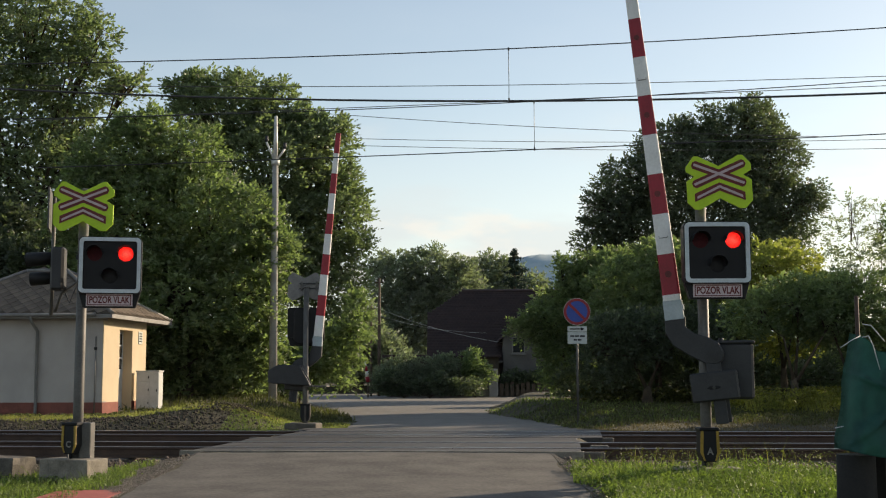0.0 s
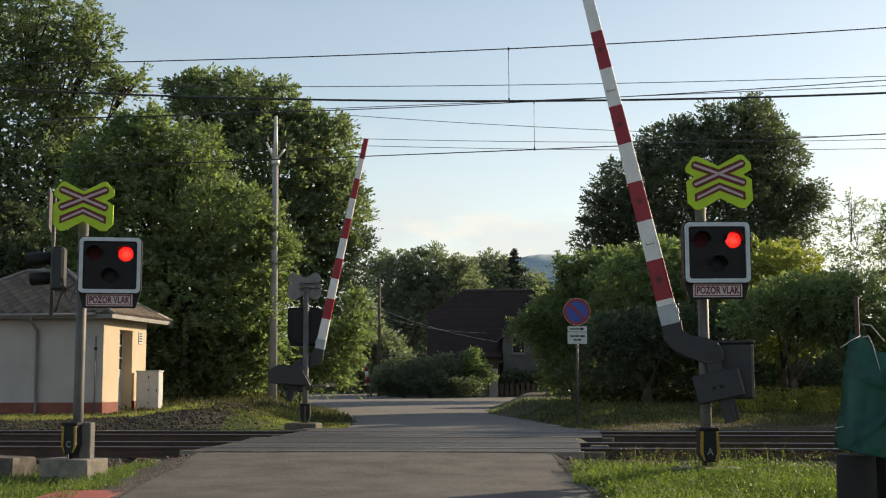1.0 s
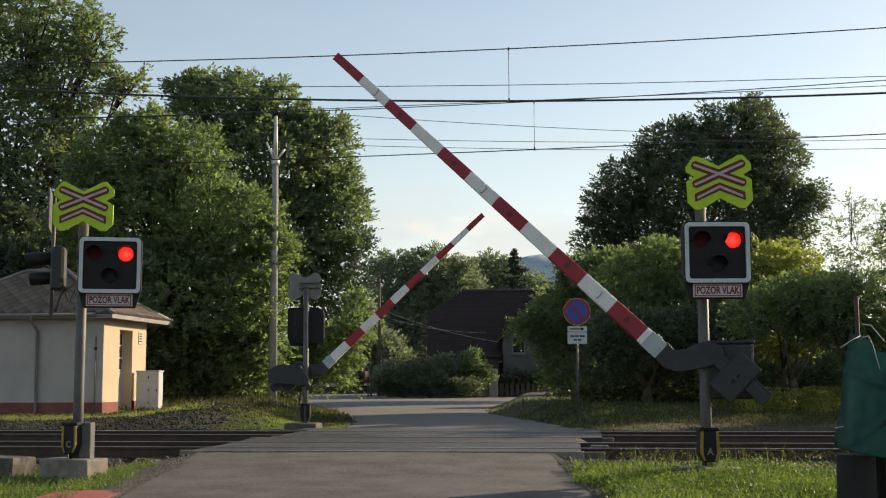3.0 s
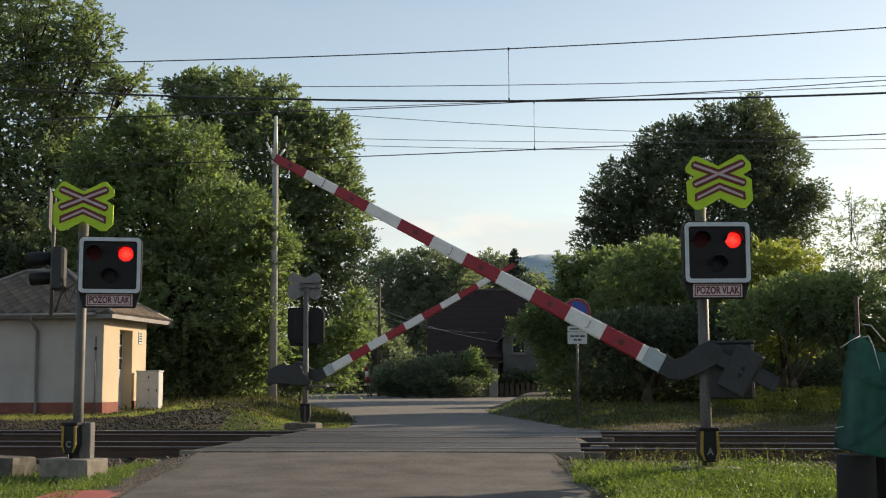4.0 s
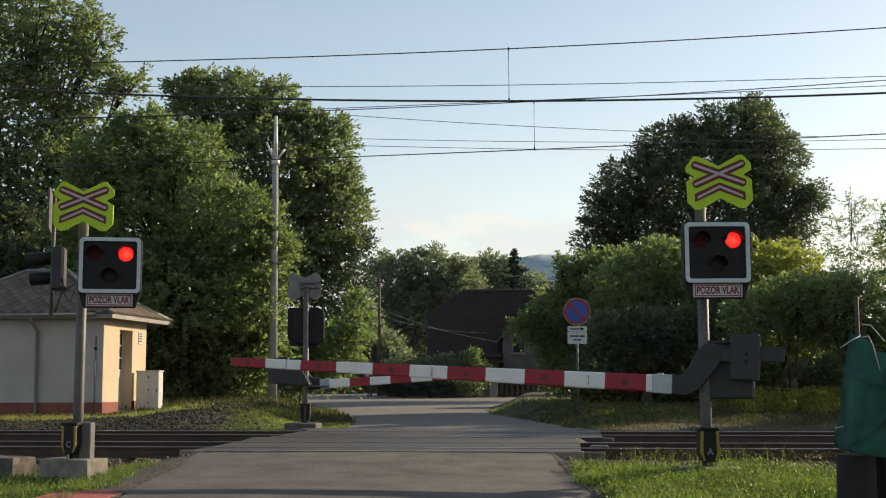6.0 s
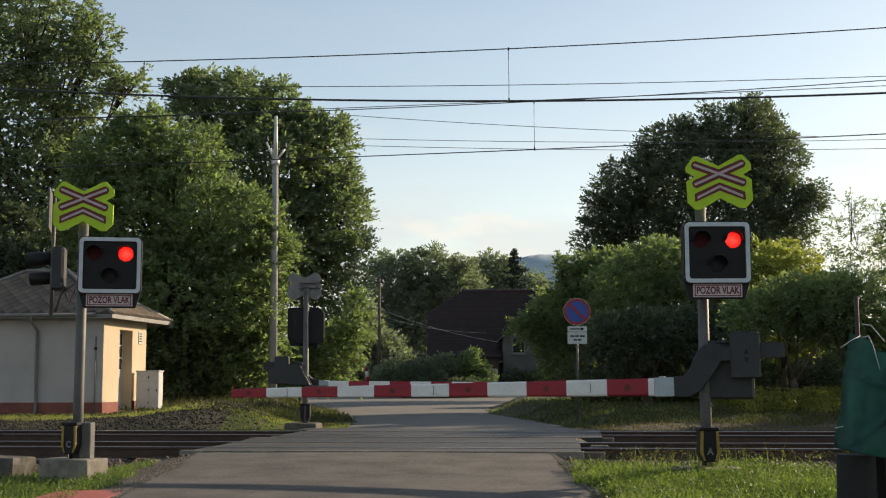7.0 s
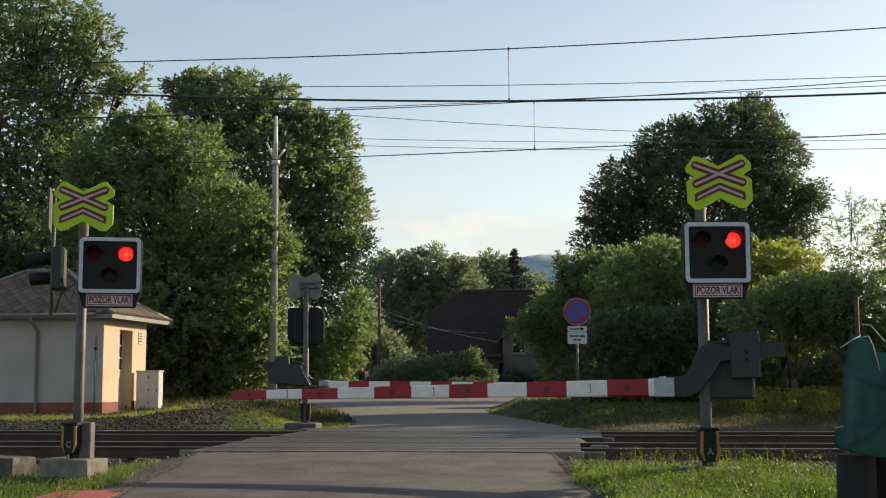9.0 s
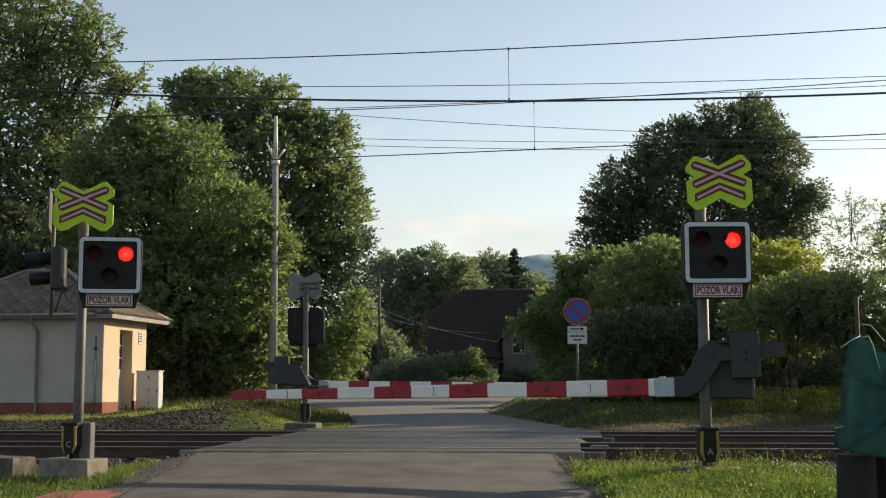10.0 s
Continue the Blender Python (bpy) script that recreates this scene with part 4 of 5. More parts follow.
for x0, x1, z0, z1 in ((-0.34, 0.07, 0.46, 0.92), (-0.34, 0.07, 0.94, 1.22), (-0.34, 0.07, 0.13, 0.44), (0.09, 0.34, 0.13, 1.22)):
    d = part("door", box(x0, x1, -0.212, -0.2, z0, z1, 0.006), M["cabinet"], cab)
    part("lock", box(x1 - 0.05, x1 - 0.02, -0.222, -0.212, (z0 + z1) / 2 - 0.04, (z0 + z1) / 2 + 0.04, 0.003), M["greypaint"], d)

# ---- poles ----
cp = base("concrete_pole", pose(-6.0, 42.0, 0.2), "grey concrete utility pole with a forked steel top", "utility pole")
part("shaft", tube([(0, 0, -0.3), (0, 0, 8.55)], [0.155, 0.105], 16), M["polecrete"], cp)
part("top_tube", tube([(0, 0, 8.5), (0, 0, 10.25)], [0.09, 0.055], 12), M["steelpale"], cp, "steel extension on top")
part("collar", tube([(0, 0, 8.45), (0, 0, 8.65)], 0.15, 14), M["steelpale"], cp)
for s, h in ((-1, 9.3), (1, 9.05)):
    f = part("fork_arm", tube([(s * 0.05, 0, 8.65), (s * 0.33, 0, h)], 0.04, 8), M["steelpale"], cp)
    part("insulator", tube([(s * 0.33, 0, h), (s * 0.33, 0, h + 0.08), (s * 0.33, 0, h + 0.12), (s * 0.33, 0, h + 0.22)], [0.04, 0.08, 0.05, 0.06], 10), M["greypaint"], f)
for z in (9.2, 9.9):
    part("strap", tube([(-0.07, -0.05, z), (0.07, -0.05, z)], 0.025, 6), M["steelpale"], cp)

for x, y, top, r, lab in ((-4.53, 84.0, 8.1, 0.12, "dark wooden utility pole by the far street"), (-5.15, 85.0, 6.3, 0.08, "slim pale wooden pole by the far street")):
    p = base("wooden_pole", pose(x, y, 0.0), lab, "utility pole", "far poles")
    part("shaft", tube([(0, 0, -0.5), (0, 0, top * 0.5), (0, 0, top)], [r, r * 0.9, r * 0.75], 10), M["wood"], p)
    part("cross_arm", box(-0.3, 0.3, -0.05, 0.05, top - 0.35, top - 0.25, 0.01), M["wood"], p)
    for s in (-0.25, 0.25):
        part("insulator", tube([(s, 0, top - 0.25), (s, 0, top - 0.1)], 0.05, 8), M["signwhite"], p)
wire_thing("service_wire", [(-4.4, 84.0, 5.9), (-0.97, 83.0, 4.62), (2.58, 83.0, 3.75)], 0.012, "sagging service wire to the house", M["cabinet"])
wire_thing("service_wire", [(-4.4, 84.0, 5.4), (-1.8, 83.5, 4.7), (0.2, 83.0, 4.35)], 0.009, "second service wire to the house", M["cabinet"])
mk = base("marker_post", pose(-5.05, 80.0, -0.1), "red and white marker post by the far street", "post")
for k in range(4):
    part("band", tube([(-0.05 * k, 0, 0.9 + 0.35 * k), (-0.05 * (k + 1), 0, 1.25 + 0.35 * k)], 0.15 - 0.03 * k, 8), M["armred"] if k % 2 == 0 else M["armwhite"], mk)
part("stake", tube([(0, 0, -0.2), (0, 0, 0.9)], 0.05, 8), M["wood"], mk)

# ---- no-parking sign ----
ns = base("no_parking_sign", pose(3.60, 32.0, 0.05), "round blue and red no parking sign with two plates", "traffic sign")
part("pole", tube([(0, 0.03, -0.3), (0, 0.03, 2.95)], 0.032, 12), M["galv"], ns)
disc = part("disc", prism(circle(0, 0, 0.365, 40), -0.02, 0.0), M["signwhite"], ns, "red ringed blue disc", pose(0, -0.03, 2.76))
part("red_ring", ring(circle(0, 0, 0.355, 40), circle(0, 0, 0.285, 40), -0.026, -0.018), M["signred"], disc)
part("blue_field", prism(circle(0, 0, 0.285, 40), -0.0235, -0.018), M["signblue"], disc)
part("red_bar", prism([(-0.225, 0.175), (-0.175, 0.225), (0.225, -0.175), (0.175, -0.225)][::-1], -0.029, -0.022), M["signred"], disc)
ap = part("arrow_plate", box(-0.26, 0.26, -0.05, -0.035, 2.225, 2.365, 0.004), M["signwhite"], ns)
part("arrow", prism([(-0.2, -0.015), (0.1, -0.015), (0.1, -0.045), (0.2, 0.0), (0.1, 0.045), (0.1, 0.015), (-0.2, 0.015)], -0.056, -0.050), M["black"], ap, m=pose(0, 0, 2.295))
tp = part("text_plate", box(-0.26, 0.26, -0.05, -0.035, 1.895, 2.21, 0.004), M["signwhite"], ns, "white plate with two lines of dark bars")
for x0, x1, z in ((-0.19, -0.08, 2.08), (-0.06, 0.05, 2.08), (0.07, 0.2, 2.08), (-0.10, -0.01, 1.98), (0.01, 0.11, 1.98)):
    part("bar", box(x0, x1, -0.054, -0.05, z, z + 0.045), M["greypaint"], tp)

# ---- house beyond the junction ----
house = base("house", pose(0.0, 84.0, 0.1), "old grey rendered house with a big dark brown tile roof", "house")
part("wall_front", box(-0.6, 10.0, 0.0, 0.4, -0.4, 2.7), M["housewall"], house)
part("wall_left", box(-0.6, -0.2, 0.4, 9.0, -0.4, 3.0), M["housewall"], house)
part("wall_right", box(9.6, 10.0, 0.4, 9.0, -0.4, 5.5), M["housewall"], house)
part("wall_back", box(-0.2, 9.6, 8.6, 9.0, -0.4, 3.0), M["housewall"], house)
part("gable", prism([(0.4, 3.0), (8.6, 3.0), (6.9, 4.7), (2.1, 4.7)], 0.0, 0.3), M["housewall"], house, m=pose(-0.25, 0, 0, 0, 0, 90))
EZ, TZ = 2.05, 7.35
hr = bmesh.new()
xl, xr = -1.15, 10.4
yb0, yb1, ymid = -1.1, 10.1, 4.5
zh = 5.55
fy = (zh - EZ) / (TZ - EZ)
pts = [(xl, yb0, EZ), (xr, yb0, EZ), (xr, ymid, TZ), (1.45, ymid, TZ), (xl + 0.1, yb0 + (ymid - yb0) * fy, zh), (xl, yb1, EZ), (xr, yb1, EZ), (xl + 0.1, yb1 + (ymid - yb1) * fy, zh)]
hv = [hr.verts.new(v) for v in pts]
for f in ((0, 1, 2, 3, 4), (4, 3, 7), (5, 7, 3, 2, 6)):
    hr.faces.new([hv[i] for i in f])
bmesh.ops.solidify(hr, geom=hr.faces[:], thickness=0.12)
hroof = part("roof", hr, M["rooftile"], house, "dark brown half-hipped tile roof")
# courses of tiles on the slope in view
sl = math.atan2(TZ - EZ, ymid - yb0)
rl = (ymid - yb0) / math.cos(sl)
V, Fq = [], []
rows = 26
for r in range(rows):
    v0 = rl * r / rows
    zc = EZ + v0 * math.sin(sl)
    x_lo = xl if zc < zh else xl + 0.1 + (1.45 - xl - 0.1) * (zc - zh) / (TZ - zh)
    x = x_lo + (0.0 if r % 2 else -0.15)
    while x < xr:
        a, b = max(x, x_lo), x + 0.265
        if b > a + 0.05:
            i = len(V)
            for (xx, vv, hh) in ((a, v0, 0.06), (b, v0, 0.06), (b, v0 + rl / rows, 0.02), (a, v0 + rl / rows, 0.02), (a, v0, 0.0), (b, v0, 0.0)):
                V.append((xx, yb0 + vv * math.cos(sl) - hh * math.sin(sl), EZ + vv * math.sin(sl) + hh * math.cos(sl)))
            Fq += [(i, i + 1, i + 2, i + 3), (i + 4, i + 5, i + 1, i)]
        x += 0.3
cv = quick_mesh("tile_covering", V, Fq, M["rooftile"], hroof)
tagged(cv, "overlapping dark brown roof tiles", kind="stuff")
part("ridge", tube([(1.4, ymid, TZ + 0.05), (xr, ymid, TZ + 0.05)], 0.13, 8), M["rooftile"], house)
wing = part("wing", prism([(4.15, -0.4), (8.2, -0.4), (8.2, 3.7), (6.2, 5.5), (4.15, 3.7)], -1.6, 2.5), M["housewall"], house, "grey rendered wing with a window")
for x0, z0, x1, z1 in ((3.8, 3.42, 6.2, 5.62), (8.55, 3.42, 6.2, 5.62)):
    part("wing_roof", prism([(x0, z0), (x1, z1), (x1, z1 + 0.14), (x0, z0 + 0.14)][::1 if x0 < x1 else -1], -1.9, 2.6), M["rooftile"], house)
part("verge_board", tube([(6.2, -1.92, 5.7), (5.5, -1.92, 5.05)], 0.05, 6), M["zinc"], house)
part("eave_gutter", tube([(xl, yb0 - 0.05, EZ - 0.02), (xr, yb0 - 0.05, EZ - 0.02)], 0.09, 8), M["zinc"], house)
w = part("window", ring([(4.75, 2.6), (4.75, 3.75), (5.65, 3.75), (5.65, 2.6)], [(4.83, 2.68), (4.83, 3.67), (5.57, 3.67), (5.57, 2.68)], -1.66, -1.58), M["zinc"], house)
part("pane", box(4.83, 5.57, -1.63, -1.61, 2.68, 3.67), M["glass"], w)
part("sill", box(4.67, 5.73, -1.78, -1.6, 2.52, 2.60, 0.01), M["zinc"], w)
w = part("window", ring([(1.2, 0.9), (1.2, 1.8), (2.3, 1.8), (2.3, 0.9)], [(1.28, 0.98), (1.28, 1.72), (2.22, 1.72), (2.22, 0.98)], -0.05, 0.02), M["zinc"], house)
part("pane", box(1.28, 2.22, -0.02, -0.01, 0.98, 1.72), M["glass"], w)
annex = base("garden_shed", pose(-3.9, 81.9, 0.0), "low dark flat-roofed shed before the house", "shed")
part("wall", box(0.0, 7.7, 0, 0.9, -0.3, 2.45), M["bark"], annex)
part("roof", box(-0.3, 7.85, -0.3, 1.0, 2.45, 2.62, 0.03), M["rooftile"], annex)
gw = base("garden_wall", pose(2.35, 80.5, -0.2), "low grey stone garden wall with a pale pillar", "wall")
part("wall_body", box(0, 1.3, 0, 0.35, -0.2, 1.0, 0.03), M["concrete"], gw)
part("coping", box(-0.06, 1.36, -0.05, 0.40, 1.0, 1.08, 0.02), M["concrete"], gw)
part("pillar", box(0.72, 1.32, -0.12, 0.45, -0.2, 1.85, 0.03), M["plastergrey"], gw, "pale plastered gate pillar")
fence = base("garden_fence", pose(3.8, 80.8, -0.2), "low grey wooden garden fence before the house", "fence")
for k in range(13):
    part("board", box(k * 0.36, k * 0.36 + 0.26, 0, 0.04, 0, 0.85 + 0.06 * (k % 3), 0.01), M["wood"], fence)
part("fence_rail", box(0, 4.7, 0.04, 0.1, 0.3, 0.38), M["wood"], fence)

# ---- netting-wrapped stack at the roadside ----
gz = float(land(2.8, 8.0))
stack = base("covered_stack", pose(2.82, 8.0, gz, 0, 0, -4), "green netting tied over posts at the roadside", "covered stack")
part("concrete_post", tube([(-0.07, 0.06, -0.2), (-0.06, 0.06, 0.95)], [0.14, 0.125], 18), M["darkpost"], stack, "round concrete post, darkened for shade")
part("back_post", box(0.16, 0.24, 0.1, 0.18, -0.2, 1.3, 0.01), M["darkpost"], stack)
part("back_post", box(0.34, 0.46, 0.3, 0.42, -0.2, 1.25, 0.01), M["darkpost"], stack)
part("back_board", box(0.1, 1.4, 0.42, 0.45, -0.2, 1.2, 0.005), M["darkpost"], stack, "dark board behind the netting")
part("steel_rod", tube([(0.015, 0.16, 0.3), (0.012, 0.16, 2.02)], 0.015, 8), M["rust"], stack, "rusty steel rod")
nb = bmesh.new()
rowsv = []
NU, NV = 90, 60
for j in range(NV + 1):
    v = j / NV
    row = []
    for i in range(NU + 1):
        u = i / NU
        left_x = -0.185 + 0.17 * v + 0.008 * math.sin(v * 9)
        x = left_x + u * (1.5 - left_x)
        top = 1.77 - 0.15 * min(1.0, u * 14) + 0.24 * u + 0.012 * math.sin(u * 40)
        bot = 0.99 - 0.06 * min(1.0, u * 4) - 0.015 * math.sin(u * 9)
        z = bot + (top - bot) * v
        fold = 0.03 * math.sin(9 * u + 5 * v) + 0.034 * noise.noise(Vector((u * 11, v * 3.5, 2.0))) + 0.022 * noise.noise(Vector((u * 24, v * 7, 5.0))) + 0.03 * math.exp(-((z - 1.45 + 0.5 * x) / 0.02) ** 2) + 0.05 * math.exp(-((z - 1.02 - 0.75 * (x + 0.15)) / 0.025) ** 2) * (1 if u < 0.8 else 0.3) + 0.012 * math.sin(31 * u - 11 * v)
        y = -0.13 + 0.30 * math.exp(-u * 60) + (0.10 * v) - fold
        row.append(nb.verts.new((x, y, z)))
    rowsv.append(row)
for r0, r1 in zip(rowsv, rowsv[1:]):
    for i in range(NU):
        nb.faces.new((r0[i], r0[i + 1], r1[i + 1], r1[i])).smooth = True
bmesh.ops.solidify(nb, geom=nb.faces[:], thickness=0.006)
part("netting", nb, M["net"], stack, "green shade netting with folds")
for pts in ([(-0.01, -0.02, 1.73), (0.03, -0.03, 1.74), (0.06, -0.02, 1.68), (0.10, -0.03, 1.50)], [(-0.02, -0.02, 1.74), (-0.09, -0.06, 1.71), (-0.17, -0.08, 1.66)], [(0.0, 0.0, 1.82), (0.05, -0.03, 1.81), (0.13, -0.05, 1.70)], [(-0.16, -0.04, 1.14), (-0.22, -0.06, 1.13)]):
    part("tie", tube(pts, 0.0035, 6), M["tie"], stack, "pale twine tie")

# ---- distance ----
V, Fq = [], []
nx, nh = 700, 14
for i in range(nx + 1):
    x = -3000 + 6000 * i / nx
    h = 150 + 335 * math.exp(-((x - 430) / 620) ** 2) + 8 * noise.noise(Vector((x * 0.006, 0, 1))) + 2 * noise.noise(Vector((x * 0.03, 0, 2)))
    for k in range(nh + 1):
        f = k / nh
        rel = noise.fractal(Vector((x * 0.004, f * 2.5, 4)), 1.0, 2.0, 5)
        V.append((x, 3900 + 750 * f + 60 * rel * (1 - f), h * (f * 1.1 - 0.1) + 14 * rel * (1 - f)))
    V.append((x, 5400, 0.0))
for i in range(nx):
    for k in range(nh + 1):
        a = i * (nh + 2) + k
        Fq.append((a, a + nh + 2, a + nh + 3, a + 1))
hl = quick_mesh("hill", V, Fq, M["hill"])
tagged(hl, "wooded hill on the horizon, haze in its blue colour", "hill", kind="structure")


# ---- trees ----
def leaves(P, size, up, r_):
    """Pointed leaf quads at P with random turn; up: how far they lie flat."""
    n = len(P)
    nrm = r_.normal(0, 1, (n, 3))
    nrm[:, 2] = np.abs(nrm[:, 2]) + up
    nrm /= np.linalg.norm(nrm, axis=1, keepdims=True)
    a = np.cross(nrm, r_.normal(0, 1, (n, 3)))
    a /= np.linalg.norm(a, axis=1, keepdims=True)
    b = np.cross(nrm, a)
    s = size * r_.uniform(0.6, 1.3, (n, 1))
    V = np.stack([P - a * s * 0.5, P + b * s * 0.27 + nrm * s * 0.07, P + a * s * 0.5, P - b * s * 0.27 + nrm * s * 0.07], 1)
    return V.reshape(-1, 3), np.arange(4 * n).reshape(-1, 4)


def sprays(C, D, length, per, size, r_):
    """Leafy twigs from C along D: two ranks of leaves, drooping towards the tip."""
    n = len(C)
    up = np.array([0, 0, 1.0]) + r_.normal(0, 0.35, (n, 3))
    side = np.cross(D, up)
    side /= np.linalg.norm(side, axis=1, keepdims=True) + 1e-6
    nrm = np.cross(side, D)
    L = length * r_.uniform(0.55, 1.35, (n, 1, 1))
    f = (np.arange(per)[None, :, None] + r_.uniform(0.0, 1.0, (n, per, 1))) / per
    sg = np.where(np.arange(per) % 2 == 0, 1.0, -1.0)[None, :, None]
    P = C[:, None] + D[:, None] * L * f - np.array([0, 0, 0.28]) * L * f * f + r_.normal(0, 0.06, (n, per, 3)) * L
    a = side[:, None] * sg * (1.0 - 0.55 * f) + D[:, None] * (0.35 + 0.6 * f) + r_.normal(0, 0.28, (n, per, 3))
    a /= np.linalg.norm(a, axis=2, keepdims=True)
    m = nrm[:, None] + r_.normal(0, 0.95, (n, per, 3))
    b = np.cross(m, a)
    b /= np.linalg.norm(b, axis=2, keepdims=True) + 1e-6
    m = np.cross(a, b)
    s_ = size * r_.uniform(0.65, 1.3, (n, per, 1))
    V = np.stack([P, P + a * s_ * 0.45 + b * s_ * 0.25 + m * s_ * 0.06, P + a * s_, P + a * s_ * 0.45 - b * s_ * 0.25 + m * s_ * 0.06], 2)
    return V.reshape(-1, 3)


def make_tree(name, kind, x, y, size, dens, trunk, label, category, group, lobes, seed):
    """Crown of leafy sprays over the shells of several lobes, thinned where lobes overlap; trunk and limbs reach into each lobe."""
    r_ = np.random.default_rng(seed)
    z0 = float(land(x, y)) - 0.1
    t = base(name, pose(x, y, z0), label, category, group)
    far = y > 70
    size *= 0.92 if far else 0.88
    airy = kind == "grey"
    K = 8 if far else 12
    VV, tips = [], []
    shells = []
    for lx, lz, ra, rb_ in lobes:
        rd = 0.5 * (ra + rb_) * 0.9
        shells.append((np.array([lx - x, r_.uniform(-0.25, 0.25) * rd, lz - z0]), np.array([ra, rd, rb_])))
    for i, (c0, ax) in enumerate(shells):
        ra, rd, rb_ = ax
        area = 4 * math.pi * ((ra * rb_) ** 1.6 / 3 + (ra * rd) ** 1.6 / 3 + (rb_ * rd) ** 1.6 / 3) ** (1 / 1.6)
        n = int(dens * 2.3 * area / (0.27 * size * size) / K)
        d = r_.normal(0, 1, (n, 3))
        d /= np.linalg.norm(d, axis=1, keepdims=True)
        gate = np.array([noise.noise(Vector(v)) + 0.5 * noise.noise(Vector(v) * 2.3) for v in ((d * ax + c0) * np.array([0.9, 0.9, 1.7]) + seed)])
        rad = np.clip(r_.uniform(0.62, 0.92, n) + 0.37 * gate, 0.3, 1.04)
        keep = gate + r_.uniform(-0.25, 0.55, n) > (-0.05 if not airy else 0.08)
        C = c0 + d * rad[:, None] * ax
        for j, (c1, ax1) in enumerate(shells):
            if j != i:
                q = np.linalg.norm((C - c1) / ax1, axis=1)
                keep &= ~((q < 0.62) & (r_.random(n) < 0.85))
        C, d = C[keep], d[keep]
        D = d * np.array([1, 1, 0.6]) + r_.normal(0, 0.45, d.shape) + np.array([0, 0, 0.30])
        D /= np.linalg.norm(D, axis=1, keepdims=True)
        VV.append(sprays(C, D, size * (3.6 if airy else 2.7), K, size, r_))
        # inner leaves that close the crown
        ni = int(0.45 * n * (0.3 if airy else 1.0))
        e3 = r_.normal(0, 1, (ni, 3))
        e3 /= np.linalg.norm(e3, axis=1, keepdims=True)
        Q = c0 + e3 * r_.uniform(0.3, 0.72, (ni, 1)) * ax
        VV.append(leaves(Q, size * 1.7, 0.2, r_)[0])
        far_d = r_.normal(0, 1, (14, 3))
        far_d /= np.linalg.norm(far_d, axis=1, keepdims=True)
        tips.append(c0 + far_d * 0.8 * ax)
    V = np.concatenate(VV).reshape(-1, 4, 3)
    V = V[V[:, :, 2].min(axis=1) > 0.2]
    quick_mesh("crown", V.reshape(-1, 3), np.arange(4 * len(V)).reshape(-1, 4), LEAF[kind], t)
    # trunk and limbs
    mid = np.mean([[lx - x, 0, lz - z0] for lx, lz, _, _ in lobes], axis=0)
    top = max(lz for _, lz, _, _ in lobes) - z0
    fork = Vector((0.1 * mid[0], 0, min(top * 0.3, 2.6 if trunk < 0.2 else 5.0)))
    bm = tube([(0, 0, -0.3), (0.02, 0, 0.3), tuple(fork * 0.6), tuple(fork)], [trunk * 1.3, trunk, trunk * 0.85, trunk * 0.62], 10)
    for C, (lx, lz, ra, rb_) in zip(tips, lobes):
        e = Vector((lx - x, 0, lz - z0))
        thin = min(1.0, max(0.12, min(ra, rb_) / 2.8))
        bend = fork.lerp(e, 0.5) + Vector((r_.normal(0, 0.3), r_.normal(0, 0.3), 0.3))
        bm = tube([tuple(fork - Vector((0, 0, 0.2))), tuple(bend), tuple(e)], [trunk * 0.55 * max(thin, 0.75), trunk * 0.34 * max(thin, 0.6), trunk * 0.14 * thin], 7, bm)
        for q in C[: min(len(C), 14)]:
            m_ = e.lerp(Vector(q), 0.5) + Vector((0, 0, 0.15))
            bm = tube([tuple(bend.lerp(e, r_.uniform(0.3, 1.0))), tuple(m_), tuple(q)], [trunk * 0.16, trunk * 0.10, trunk * 0.03], 5, bm)
    part("trunk", bm, M["bark"], t, "brown bark trunk with limbs")
    return t


